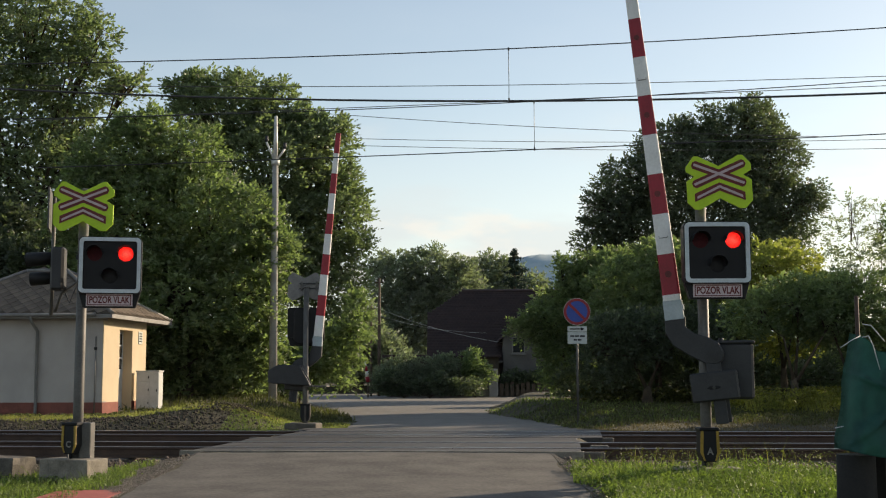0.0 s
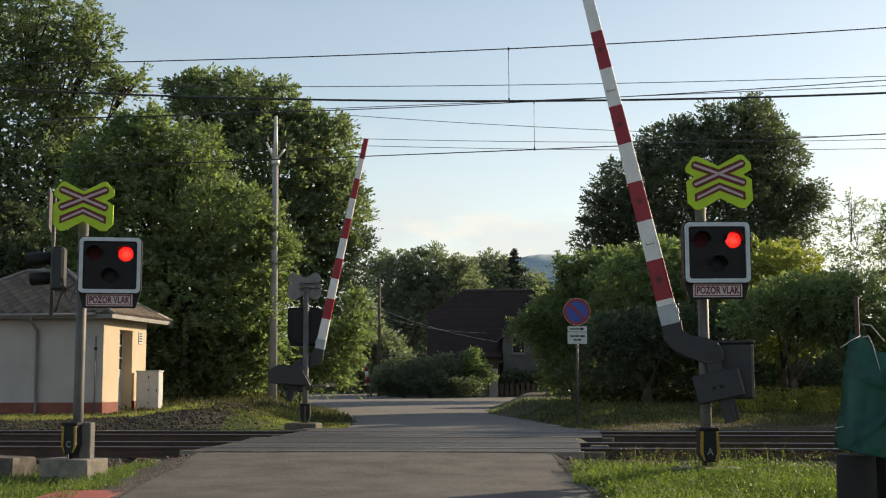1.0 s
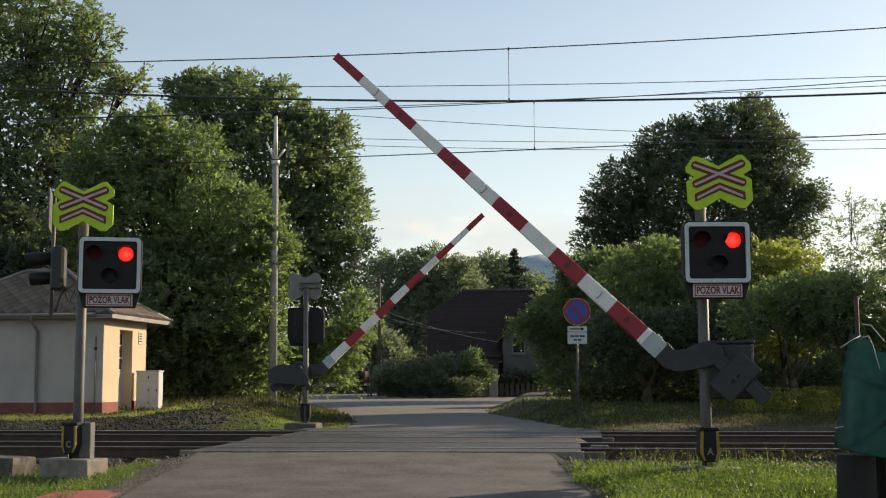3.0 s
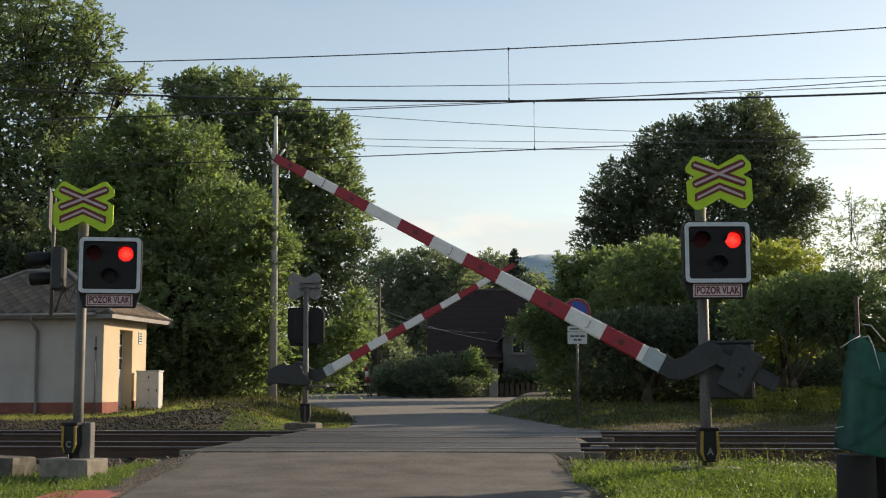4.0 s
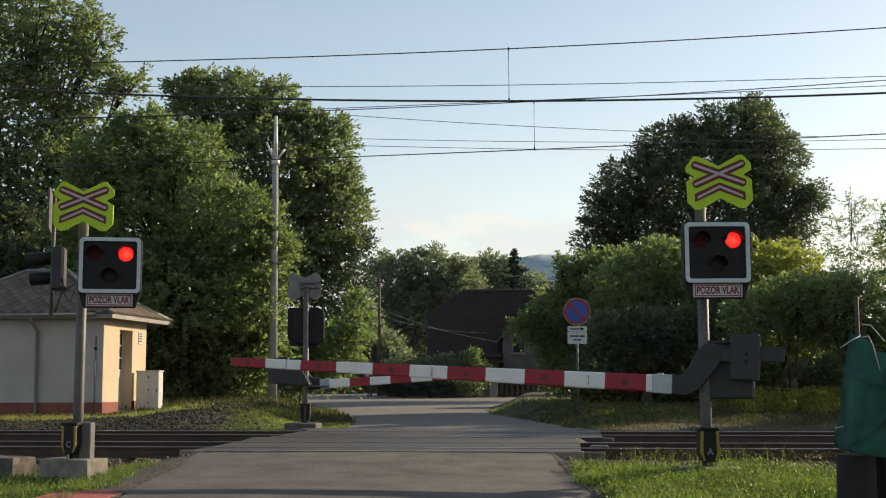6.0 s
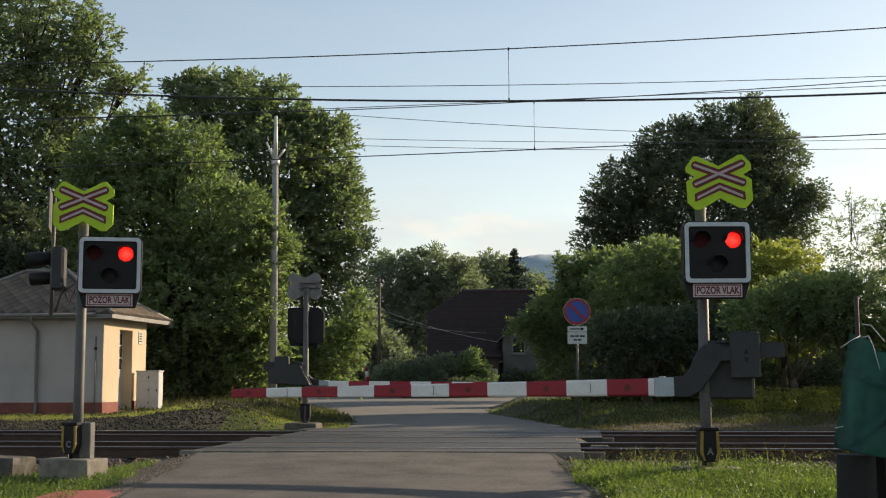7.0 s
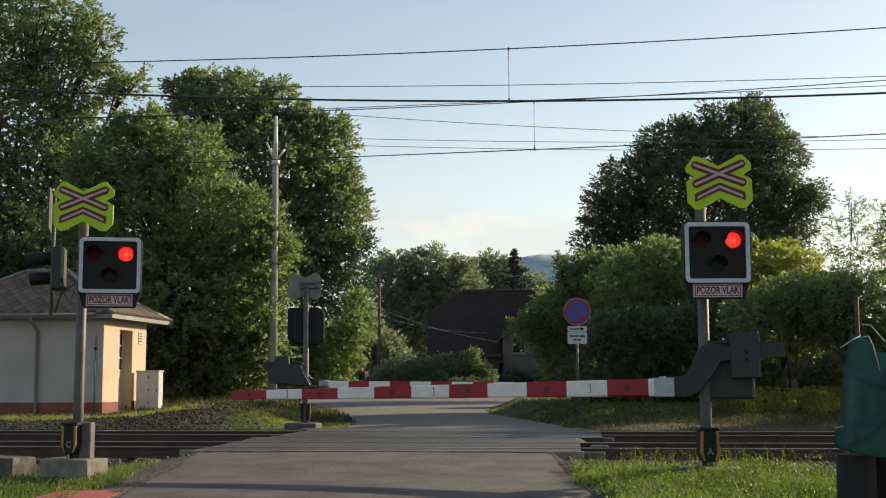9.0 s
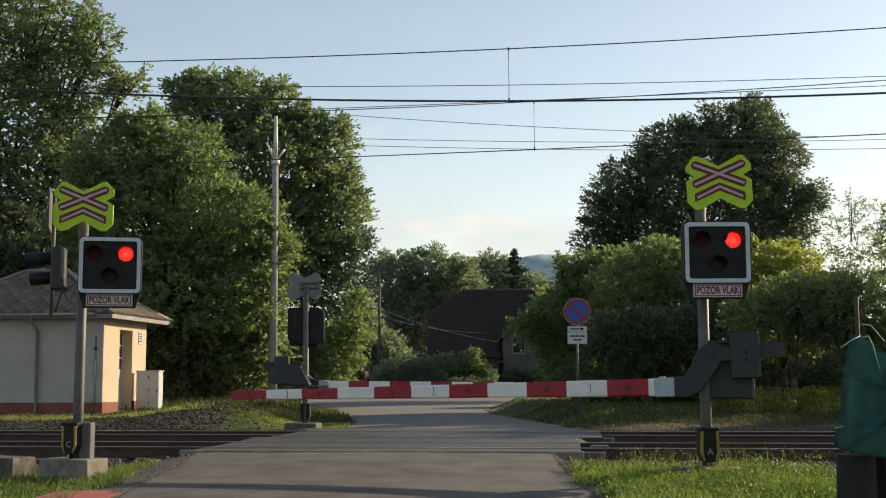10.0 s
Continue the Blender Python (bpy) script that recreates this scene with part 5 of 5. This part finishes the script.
TREES = (
    # Six invented fruit trees out of view, set to shade the verge
    ('fruit_tree', 'maple', 24.0, 45.0, 0.37, 0.5, 0.16, 'unseen fruit tree added to shade the verge', 'tree', 'orchard trees',
     [(24.0, 6.6, 3.0, 3.0), (26.0, 5.0, 2.2, 2.2), (22.2, 4.6, 2.0, 2.2), (24.0, 3.0, 3.0, 2.0)]),
    ('fruit_tree', 'maple', 29.0, 42.0, 0.37, 0.5, 0.16, 'unseen fruit tree added to shade the verge', 'tree', 'orchard trees',
     [(29.0, 5.8, 2.8, 2.8), (31.0, 4.4, 2.2, 2.2), (27.2, 3.6, 2.0, 2.2)]),
    ('fruit_tree', 'maple', 34.0, 48.0, 0.37, 0.5, 0.16, 'unseen fruit tree added to shade the verge', 'tree', 'orchard trees',
     [(34.0, 6.8, 3.2, 3.2), (36.0, 5.0, 2.4, 2.4), (32.2, 4.6, 2.2, 2.4)]),
    ('fruit_tree', 'maple', 23.5, 38.0, 0.37, 0.5, 0.16, 'unseen fruit tree added to shade the verge', 'tree', 'orchard trees',
     [(23.5, 5.0, 2.4, 2.4), (25.5, 4.0, 2.0, 2.0), (22.4, 3.2, 1.8, 1.8)]),
    ('fruit_tree', 'maple', 22.0, 50.5, 0.37, 0.5, 0.18, 'unseen fruit tree added to shade the verge', 'tree', 'orchard trees',
     [(22.0, 6.8, 2.8, 3.0), (23.0, 4.6, 2.4, 2.4), (21.4, 3.4, 2.0, 2.0)]),
    ('fruit_tree', 'maple', 16.8, 33.5, 0.24, 0.8, 0.16, 'unseen fruit tree added to shade the verge', 'tree', 'orchard trees',
     [(16.8, 4.6, 1.9, 2.2), (18.2, 3.8, 1.6, 1.8), (16.0, 3.0, 1.2, 1.4)]),
    # Added row of dark leaves, standing for the shade under the fruit trees
    ('hedge', 'dark', 9.0, 44.0, 0.17, 1.0, 0.06, 'added low undergrowth, dark for the shade below the fruit trees', 'hedge', '',
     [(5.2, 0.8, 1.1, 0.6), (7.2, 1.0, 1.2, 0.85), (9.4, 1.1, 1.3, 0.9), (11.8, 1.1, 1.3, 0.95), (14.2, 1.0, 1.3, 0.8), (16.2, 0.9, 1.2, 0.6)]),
    ('ash_tree', 'ash', -18.0, 50, 0.22, 0.72, 0.27, 'tall spreading ash tree with airy green crown', 'tree', '',
     [(-20.3, 15.5, 3.6, 3.3), (-17.5, 16.5, 2.6, 2.1), (-16.0, 13.9, 2.0, 1.8), (-19.4, 11.0, 4.0, 3.3), (-17.0, 9.1, 3.3, 2.6), (-13.5, 13.6, 1.1, 0.7), (-20.1, 6.7, 3.6, 2.6), (-15.8, 11.5, 1.7, 1.4), (-15.1, 15.5, 1.0, 1.1)]),
    ('maple_tree', 'maple', -9.3, 43, 0.19, 1.25, 0.3, 'dense green maple tree behind the railway hut', 'tree', '',
     [(-10.1, 9.1, 2.1, 1.6), (-11.0, 6.8, 2.5, 2.3), (-8.4, 6.6, 2.4, 2.0), (-7.4, 4.1, 1.8, 2.0), (-9.7, 3.9, 2.9, 2.3), (-12.0, 4.9, 1.8, 2.0), (-6.2, 5.7, 0.8, 1.1), (-8.7, 1.8, 2.5, 1.2), (-11.1, 10.4, 0.9, 0.6), (-11.8, 8.9, 1.8, 1.5), (-12.9, 7.0, 1.5, 1.8)]),
    ('broadleaf_tree', 'ash', -8.3, 57, 0.22, 1.2, 0.35, 'tall broadleaf tree with dark green crown', 'tree', '',
     [(-10.7, 14.1, 2.9, 1.9), (-8.3, 14.1, 1.6, 1.4), (-6.1, 11.9, 1.8, 1.9), (-5.0, 8.6, 1.6, 2.0), (-5.7, 5.9, 1.8, 2.3), (-8.5, 11.1, 3.0, 3.0), (-8.3, 7.5, 3.0, 3.0), (-5.4, 13.2, 0.9, 0.6), (-12.3, 15.1, 1.4, 0.8), (-6.9, 13.0, 1.5, 1.2), (-5.6, 10.2, 1.6, 1.4)]),
    ('shrub', 'maple', -5.8, 48, 0.2, 1.2, 0.03, 'dense green shrub on the bank', 'shrub', 'bank shrubs',
     [(-4.4, 1.9, 1.0, 1.4), (-5.5, 1.5, 1.1, 1.1), (-3.6, 3.1, 0.6, 1.4), (-6.5, 1.3, 1.1, 1.0)]),
    ('shrub', 'maple', -10.2, 43.5, 0.2, 1.2, 0.03, 'leafy shrub between hut and trees', 'shrub', 'bank shrubs',
     [(-10.3, 2.5, 1.2, 2.05), (-9.35, 1.2, 1.4, 1.05), (-7.5, 1.6, 1.4, 1.2), (-6.5, 2.5, 0.65, 1.2)]),
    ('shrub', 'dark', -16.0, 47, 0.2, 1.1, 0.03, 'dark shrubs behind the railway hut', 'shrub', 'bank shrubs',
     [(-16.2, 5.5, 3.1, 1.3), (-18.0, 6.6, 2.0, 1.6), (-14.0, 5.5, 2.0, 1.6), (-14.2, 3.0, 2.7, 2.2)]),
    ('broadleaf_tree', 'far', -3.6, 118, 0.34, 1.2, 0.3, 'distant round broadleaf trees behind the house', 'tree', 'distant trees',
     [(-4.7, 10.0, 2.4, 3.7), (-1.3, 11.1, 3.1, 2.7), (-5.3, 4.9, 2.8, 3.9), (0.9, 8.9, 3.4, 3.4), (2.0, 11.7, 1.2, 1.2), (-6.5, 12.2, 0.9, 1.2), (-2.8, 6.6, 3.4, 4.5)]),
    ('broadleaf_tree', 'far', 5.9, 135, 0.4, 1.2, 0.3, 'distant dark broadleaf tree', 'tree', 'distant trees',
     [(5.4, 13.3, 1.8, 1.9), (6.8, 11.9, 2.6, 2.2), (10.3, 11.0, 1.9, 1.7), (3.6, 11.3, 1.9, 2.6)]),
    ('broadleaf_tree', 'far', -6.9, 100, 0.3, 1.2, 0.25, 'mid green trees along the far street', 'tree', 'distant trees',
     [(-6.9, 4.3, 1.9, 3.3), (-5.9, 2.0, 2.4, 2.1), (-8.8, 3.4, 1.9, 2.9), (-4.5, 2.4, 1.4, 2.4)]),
    ('broadleaf_tree', 'dark', 16.9, 75, 0.23, 0.9, 0.5, 'large dark green linden tree', 'tree', '',
     [(18.8, 16.6, 3.4, 1.9), (15.0, 15.5, 2.5, 2.1), (12.1, 13.1, 2.5, 2.0), (21.1, 14.7, 2.2, 2.5), (16.6, 12.9, 5.0, 3.6), (22.0, 11.6, 2.1, 2.0), (10.9, 11.2, 2.0, 1.6), (13.1, 9.6, 3.2, 2.5), (18.4, 9.2, 5.0, 2.1), (19.9, 17.9, 1.4, 0.9), (23.4, 12.5, 1.0, 1.1), (9.9, 12.1, 1.0, 0.6), (10.1, 9.5, 1.6, 1.9), (11.8, 7.5, 2.2, 1.9), (15.2, 7.2, 2.5, 1.8)]),
    ('fruit_tree', 'maple', 5.0, 46, 0.15, 1.25, 0.12, 'dark green fruit tree beside the street', 'tree', 'orchard trees',
     [(5.2, 3.4, 1.8, 1.4), (4.3, 3.1, 1.3, 1.0), (5.9, 4.4, 1.1, 1.0), (3.3, 2.9, 0.7, 0.5), (4.7, 1.7, 1.2, 1.3), (4.6, 5.1, 0.3, 0.7), (5.6, 5.4, 0.4, 0.6), (5.4, 4.7, 0.8, 0.8), (6.7, 4.9, 1.1, 1.0), (7.2, 3.6, 1.4, 1.3)]),
    ('fruit_tree', 'maple', 7.7, 43, 0.15, 1.2, 0.14, 'green fruit tree in the orchard', 'tree', 'orchard trees',
     [(10.3, 3.9, 1.3, 1.5), (10.0, 2.7, 1.2, 1.0), (8.1, 5.0, 1.5, 1.1), (6.8, 4.1, 1.5, 1.3), (8.7, 3.4, 1.8, 1.6), (6.5, 2.9, 1.4, 1.2), (9.1, 4.9, 0.8, 1.2)]),
    # The sun on this crown is in the bright leaf colour
    ('fruit_tree', 'lime', 11.7, 41, 0.15, 1.15, 0.14, 'fruit tree with sunlight in its yellow-green leaf colour', 'tree', 'orchard trees',
     [(12.0, 4.5, 1.1, 1.3), (11.1, 4.9, 0.7, 0.8), (11.6, 2.9, 1.5, 1.1), (12.6, 3.5, 0.7, 1.2), (10.7, 3.2, 0.6, 0.8)]),
    ('willow_tree', 'grey', 18.5, 52, 0.13, 0.27, 0.07, 'airy pale green willow tree', 'tree', '',
     [(18.2, 7.0, 1.2, 1.5), (19.3, 7.7, 0.7, 1.1), (17.2, 5.7, 1.0, 1.1), (18.7, 5.5, 1.5, 1.5), (18.1, 8.6, 0.5, 0.5)]),
    ('fruit_tree', 'maple', 12.6, 37, 0.14, 1.1, 0.14, 'green fruit tree with a low crown', 'tree', 'orchard trees',
     [(13.0, 3.0, 1.3, 1.3), (11.8, 3.0, 0.9, 0.9), (13.7, 1.7, 1.1, 1.1), (12.3, 3.7, 0.7, 0.7)]),
    ('fruit_tree', 'maple', 10.75, 36.6, 0.13, 1.0, 0.15, 'low forked fruit tree at the verge', 'tree', 'orchard trees',
     [(10.9, 3.3, 1.4, 0.9), (9.6, 2.9, 0.9, 0.7), (12.0, 2.8, 0.9, 0.8)]),
    # Dark leaf colour gives this fruit tree its shade
    ('fruit_tree', 'dark', 6.8, 40, 0.14, 1.1, 0.19, 'fruit tree over the verge, shaded by its leaf colour', 'tree', 'orchard trees',
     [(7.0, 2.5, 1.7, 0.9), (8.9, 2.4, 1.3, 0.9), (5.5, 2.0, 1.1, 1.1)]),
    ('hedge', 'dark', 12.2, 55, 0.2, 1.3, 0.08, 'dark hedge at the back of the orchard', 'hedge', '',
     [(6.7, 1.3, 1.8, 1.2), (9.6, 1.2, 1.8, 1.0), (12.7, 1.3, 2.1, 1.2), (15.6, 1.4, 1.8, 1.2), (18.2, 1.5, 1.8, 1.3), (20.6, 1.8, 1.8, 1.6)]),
    # Pale leaves stand for sunlight that the house keeps off these bushes
    ('garden_bush', 'far', -2.6, 78, 0.17, 1.3, 0.06, 'pale green garden bush before the house, sunlight in its colour', 'bush', 'garden bushes',
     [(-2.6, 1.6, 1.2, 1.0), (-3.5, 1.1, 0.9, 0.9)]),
    ('garden_bush', 'far', -0.2, 79, 0.17, 1.3, 0.06, 'pale green garden bush before the house, sunlight in its colour', 'bush', 'garden bushes',
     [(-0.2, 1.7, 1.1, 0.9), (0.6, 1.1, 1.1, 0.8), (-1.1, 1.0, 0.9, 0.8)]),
    ('garden_bush', 'maple', 2.1, 79, 0.17, 1.3, 0.06, 'upright green garden bush before the house', 'bush', 'garden bushes',
     [(2.0, 2.0, 0.6, 1.0), (2.1, 1.1, 1.1, 0.8)]),
    ('garden_hedge', 'dark', -0.9, 77, 0.17, 1.3, 0.06, 'low dark garden hedge before the house', 'hedge', '',
     [(-3.2, 0.8, 1.3, 0.8), (-1.4, 0.5, 1.0, 0.5), (-0.2, 0.6, 0.9, 0.7), (1.3, 0.6, 1.0, 0.6)]),
    ('garden_hedge', 'dark', 5.6, 81.6, 0.17, 1.2, 0.06, 'low dark shrubs between fence and house', 'hedge', '',
     [(4.7, 0.9, 0.7, 0.6), (5.8, 0.8, 0.8, 0.5), (7.0, 0.9, 0.9, 0.6)]),
)
for i, row in enumerate(TREES):
    make_tree(*row, seed=100 + i)

# spruce behind the house
sp = base("spruce_tree", pose(7.56, 125.0, 0.0), "dark distant spruce with a pointed top", "tree", "distant trees")
r_ = np.random.default_rng(77)
P = []
for k in range(220):
    f0 = k / 220
    z = 3 + 11.5 * f0 + r_.normal(0, 0.12)
    rr = (6.0 * (1 - f0) ** 0.85 + 0.08) * (0.8 + 0.35 * math.sin(f0 * 62))
    a, n = r_.uniform(0, 6.28), 40
    f = r_.uniform(0.03, 1, n) ** 0.65
    L_ = rr * r_.uniform(0.6, 1.15)
    P.append(np.stack([f * L_ * math.cos(a) + r_.normal(0, 0.12, n), f * L_ * math.sin(a) + r_.normal(0, 0.12, n), z - 0.42 * f * L_ + 0.16 * f * f * L_ + r_.normal(0, 0.07, n)], 1))
V, Fq = leaves(np.concatenate(P), 0.3, 0.2, r_)
quick_mesh("crown", V, Fq, LEAF["fir"], sp)
part("trunk", tube([(0, 0, -0.3), (0, 0, 14.6)], [0.25, 0.03], 8), M["bark"], sp)

# far woods closing the view
P = []
for k in range(330):
    x, y = r_.uniform(-140, 150), r_.uniform(150, 190)
    if -12 < x < 26 and r_.random() < 0.3:
        continue
    h = r_.uniform(6, 11)
    n = 130
    d = r_.normal(0, 1, (n, 3))
    d /= np.linalg.norm(d, axis=1, keepdims=True)
    P.append(np.array([x, y, h * 0.5]) + d * np.array([3.5, 3, h * 0.5]) * r_.uniform(0.7, 1.05, (n, 1)))
V, Fq = leaves(np.concatenate(P), 1.1, 0.4, r_)
fw = quick_mesh("far_woods", V, Fq, LEAF["dark"])
tagged(fw, "dark band of distant woods", "woods", kind="stuff")


# ---- grass ----
def grass(name, count, spot, h0, h1, width, material, label, lean=0.35):
    XY = np.array([spot() for _ in range(count)])
    Z = land(XY[:, 0], XY[:, 1]) - 0.02
    B = np.column_stack([XY, Z])
    h = rng.uniform(h0, h1, (count, 1)) * np.where(rng.random((count, 1)) < 0.04, 1.6, 1.0)
    a = rng.uniform(0, 2 * math.pi, count)
    side = np.column_stack([np.cos(a), np.sin(a), np.zeros(count)]) * width * rng.uniform(0.6, 1.4, (count, 1)) / 2
    b = rng.uniform(0, 2 * math.pi, count)
    tip = np.column_stack([np.cos(b), np.sin(b), np.zeros(count)]) * h * rng.uniform(0.1, lean * 2, (count, 1))
    upv = np.array([0, 0, 1.0])
    mid = B + tip * 0.35 + upv * h * 0.6
    V = np.stack([B - side, B + side, mid + side * 0.75, mid - side * 0.75, mid - side * 0.75, mid + side * 0.75, B + tip + upv * h + side * 0.1, B + tip + upv * h - side * 0.1], 1).reshape(-1, 3)
    i = 8 * np.arange(count)
    Fq = np.concatenate([np.stack([i, i + 1, i + 2, i + 3], 1), np.stack([i + 4, i + 5, i + 6, i + 7], 1)])
    ob = quick_mesh(name, V, Fq, material)
    return tagged(ob, label, "grass", kind="stuff")


def spot_in(x0, x1, y0, y1, keep=lambda x, y: True, margin=0.12):
    def f():
        while True:
            x, y = rng.uniform(x0, x1), rng.uniform(y0, y1)
            if edge(x, y) > margin + 0.12 * math.sin(y * 5.3) + 0.1 * math.sin(y * 2.1) and keep(x, y):
                return x, y
    return f


def not_rails(x, y):
    n = x * NX + (y - 19) * NY
    return n < (-3.5 if x > 0 else -2.9) - 0.2 * math.sin(x * 3) or n > 6.8


grass("grass_near", 36000, spot_in(1.5, 6.2, 10.5, 17.2, lambda x, y: not_rails(x, y) and y < 15.4 - 0.55 * max(0.0, x - 2.4) + 0.25 * math.sin(x * 6)), 0.05, 0.19, 0.010, M["grass_lit"], "bright green roadside grass")
grass("grass_near", 25000, spot_in(-8.5, -3.6, 11.5, 17.4, not_rails, 0.45), 0.04, 0.14, 0.010, M["grass_lit"], "bright green roadside grass")
grass("grass_stalks", 80, spot_in(2.0, 6.4, 14.6, 16.2, not_rails, 0.3), 0.25, 0.45, 0.006, M["grass_dry"], "tall dry grass stalks", 0.2)
# Bank top and slope carry sun and shade in their blade colours
grass("grass_bank", 42000, spot_in(-14, -2.2, 29.4, 34.8, lambda x, y: not_rails(x, y) and (x > -4.4 or y > 30.6 or noise.noise(Vector((x * 0.6, y * 0.8, 3))) > 0.0), 0.1), 0.02, 0.085, 0.015, M["grass_sun"], "bank grass beyond the tracks, sunlit in its colour")
grass("grass_bank", 1800, spot_in(-14, -2.2, 26.2, 29.6, lambda x, y: not_rails(x, y) and noise.noise(Vector((x * 0.9, y * 1.1, 6))) > -0.15, 0.1), 0.02, 0.10, 0.018, M["grass_shade"], "thin slope grass beyond the tracks, coloured for shade")
grass("grass_bank", 9000, spot_in(-5.2, -2.0, 27.0, 31.0, not_rails, 0.05), 0.025, 0.08, 0.013, M["grass_lit"], "green grass beside the far barrier")
stones("earth_crumbs", 5000, clod_spot, 0.016, M["earth"], "fine earth crumbs on the slope by the track, darkened for shade")
# Shade under the trees and on the verge comes from darker blades
grass("grass_bank", 12000, spot_in(-16, -2.5, 36, 50, not_rails, 0.1), 0.05, 0.22, 0.035, M["grass_shade"], "grass under the trees, coloured for shade")
grass("grass_verge", 16000, spot_in(1.6, 14, 26.0, 40, lambda x, y: not_rails(x, y) and (y > 29.3 + 0.5 * math.sin(x * 1.3) or x < 3.2), -0.05), 0.04, 0.15, 0.024, M["grass_shade"], "green grass of the street verge, coloured for shade")
grass("grass_verge", 3500, spot_in(1.6, 7, 30.0, 48, not_rails, -0.05), 0.04, 0.15, 0.024, M["grass_lit"], "green grass of the street verge")
grass("grass_dry_patch", 11000, spot_in(2.6, 14, 26.2, 31, not_rails, 0.3), 0.02, 0.10, 0.016, M["straw"], "dry brown straw-like grass beside the track", 0.9)
grass("grass_dry_patch", 3500, spot_in(-14, -4, 29.4, 31.4, not_rails, 0.3), 0.03, 0.12, 0.02, M["grass_dry"], "dry straw-coloured grass on the bank", 0.7)
grass("weeds", 800, spot_in(8.4, 13.5, 33.0, 36.5, lambda x, y: noise.noise(Vector((x * 0.9, y * 0.9, 0))) > 0.1), 0.12, 0.62, 0.022, M["weed"], "yellow-green tall weeds under the fruit trees")
grass("weeds", 2500, spot_in(-7.5, -4.0, 34.5, 37.5), 0.05, 0.2, 0.03, M["grass_dry"], "brownish dry weeds on the bank")


def herbs(name, count, spot, size, h, label, material=None):
    """Broad low leaves among the grass."""
    XY = np.array([spot() for _ in range(count)])
    B = np.column_stack([XY, land(XY[:, 0], XY[:, 1])])
    P = np.repeat(B, 9, 0) + rng.normal(0, 1, (count * 9, 3)) * np.array([0.06, 0.06, 0.0]) + np.column_stack([np.zeros((count * 9, 2)), rng.uniform(0.01, h, count * 9)])
    V, Fq = leaves(P, size, 0.6, rng)
    tagged(quick_mesh(name, V, Fq, material or M["grass_lit"]), label, "plants", kind="stuff")


herbs("tall_weeds", 750, spot_in(8.2, 13.5, 33.2, 37.5, lambda x, y: noise.noise(Vector((x * 0.8, y * 0.8, 0))) > 0.08), 0.085, 0.62, "yellow-green leafy weeds round the tree trunks", M["weed"])
# Dark weeds added over sunlit ground so that it looks shaded
herbs("tall_weeds", 900, spot_in(5.0, 18.0, 40.5, 47.0), 0.17, 0.5, "added leafy weeds on the orchard ground, coloured for shade", M["grass_shade"])
herbs("roadside_herbs", 2400, spot_in(1.6, 6.2, 11, 16.4, not_rails, 0.05), 0.045, 0.14, "small leafy herbs in the roadside grass")
herbs("roadside_herbs", 600, spot_in(-8.5, -3.7, 12, 17.0, not_rails, 0.4), 0.045, 0.10, "small leafy herbs in the roadside grass")
herbs("verge_herbs", 1800, spot_in(-14, 14, 30.5, 38, not_rails, 0.1), 0.07, 0.10, "small leafy herbs of bank and verge", M["grass_shade"])
herbs("track_weeds", 190, spot_in(2.2, 6.5, 14.9, 16.6, margin=0.2), 0.045, 0.24, "sparse leafy weeds beside the track", M["grass_shade"])

# ---- what moves ----
def motions():
    near = ((0.0, 83.8), (0.5, 83.7), (0.75, 81.3), (1.0, 77.2), (1.5, 66.4), (2.0, 58.7), (2.5, 50.7), (2.7, 47.7), (3.25, 39.5), (3.8, 31.6), (4.5, 22.1), (5.0, 15.4), (5.5, 9.2), (5.7, 6.7),
            (6.1, 1.9), (6.45, -1.3), (6.8, -1.56),
            (6.9, -1.4), (7.0, -0.75), (7.1, -0.42), (7.2, -0.18), (7.3, -0.22), (7.4, -0.45), (7.5, -0.93), (7.6, -1.33), (7.7, -1.2), (7.8, -0.88), (7.9, -0.72), (8.0, -0.66), (8.1, -0.82),
            (8.2, -1.18), (8.3, -1.32), (8.4, -1.08), (8.5, -0.88), (8.6, -0.98), (8.8, -1.15), (9.0, -1.0), (10.0, -1.0))
    far = ((0.0, 84.6), (0.5, 84.6), (0.75, 82.0), (1.0, 77.5), (1.5, 65.1), (2.0, 56.8), (2.5, 49.6), (2.7, 46.8), (3.25, 39.2), (3.8, 31.6), (4.5, 21.6), (5.0, 15.0), (5.5, 8.7), (5.7, 6.3),
           (6.1, 2.2), (6.4, 0.0), (10.0, 0.0))
    walk(near_arm, [(t, pose(-0.10, 0.13, 1.444, 0, -a, 0)) for t, a in near])
    walk(far_arm, [(t, pose(-0.24, 0.13, 1.437, 0, -a, 0)) for t, a in far])
    # the lamps blink in turn, once a second: added discs cover the glowing lenses
    for s, lx, lz, y, i in LENS_COVERS:
        shut, clear = Matrix.Translation((lx, y, lz)), Matrix.Translation((0.0, y, lz))
        lit, dark = (clear, shut) if i else (shut, clear)
        # i = 1 shines first, until 0.2 s
        rows = [(0.0, lit)]
        for k in range(10):
            rows += [(k + 0.14, lit), (k + 0.22, dark), (k + 0.66, dark), (k + 0.74, lit)]
        walk(s, rows + [(10.0, lit)])


motions()
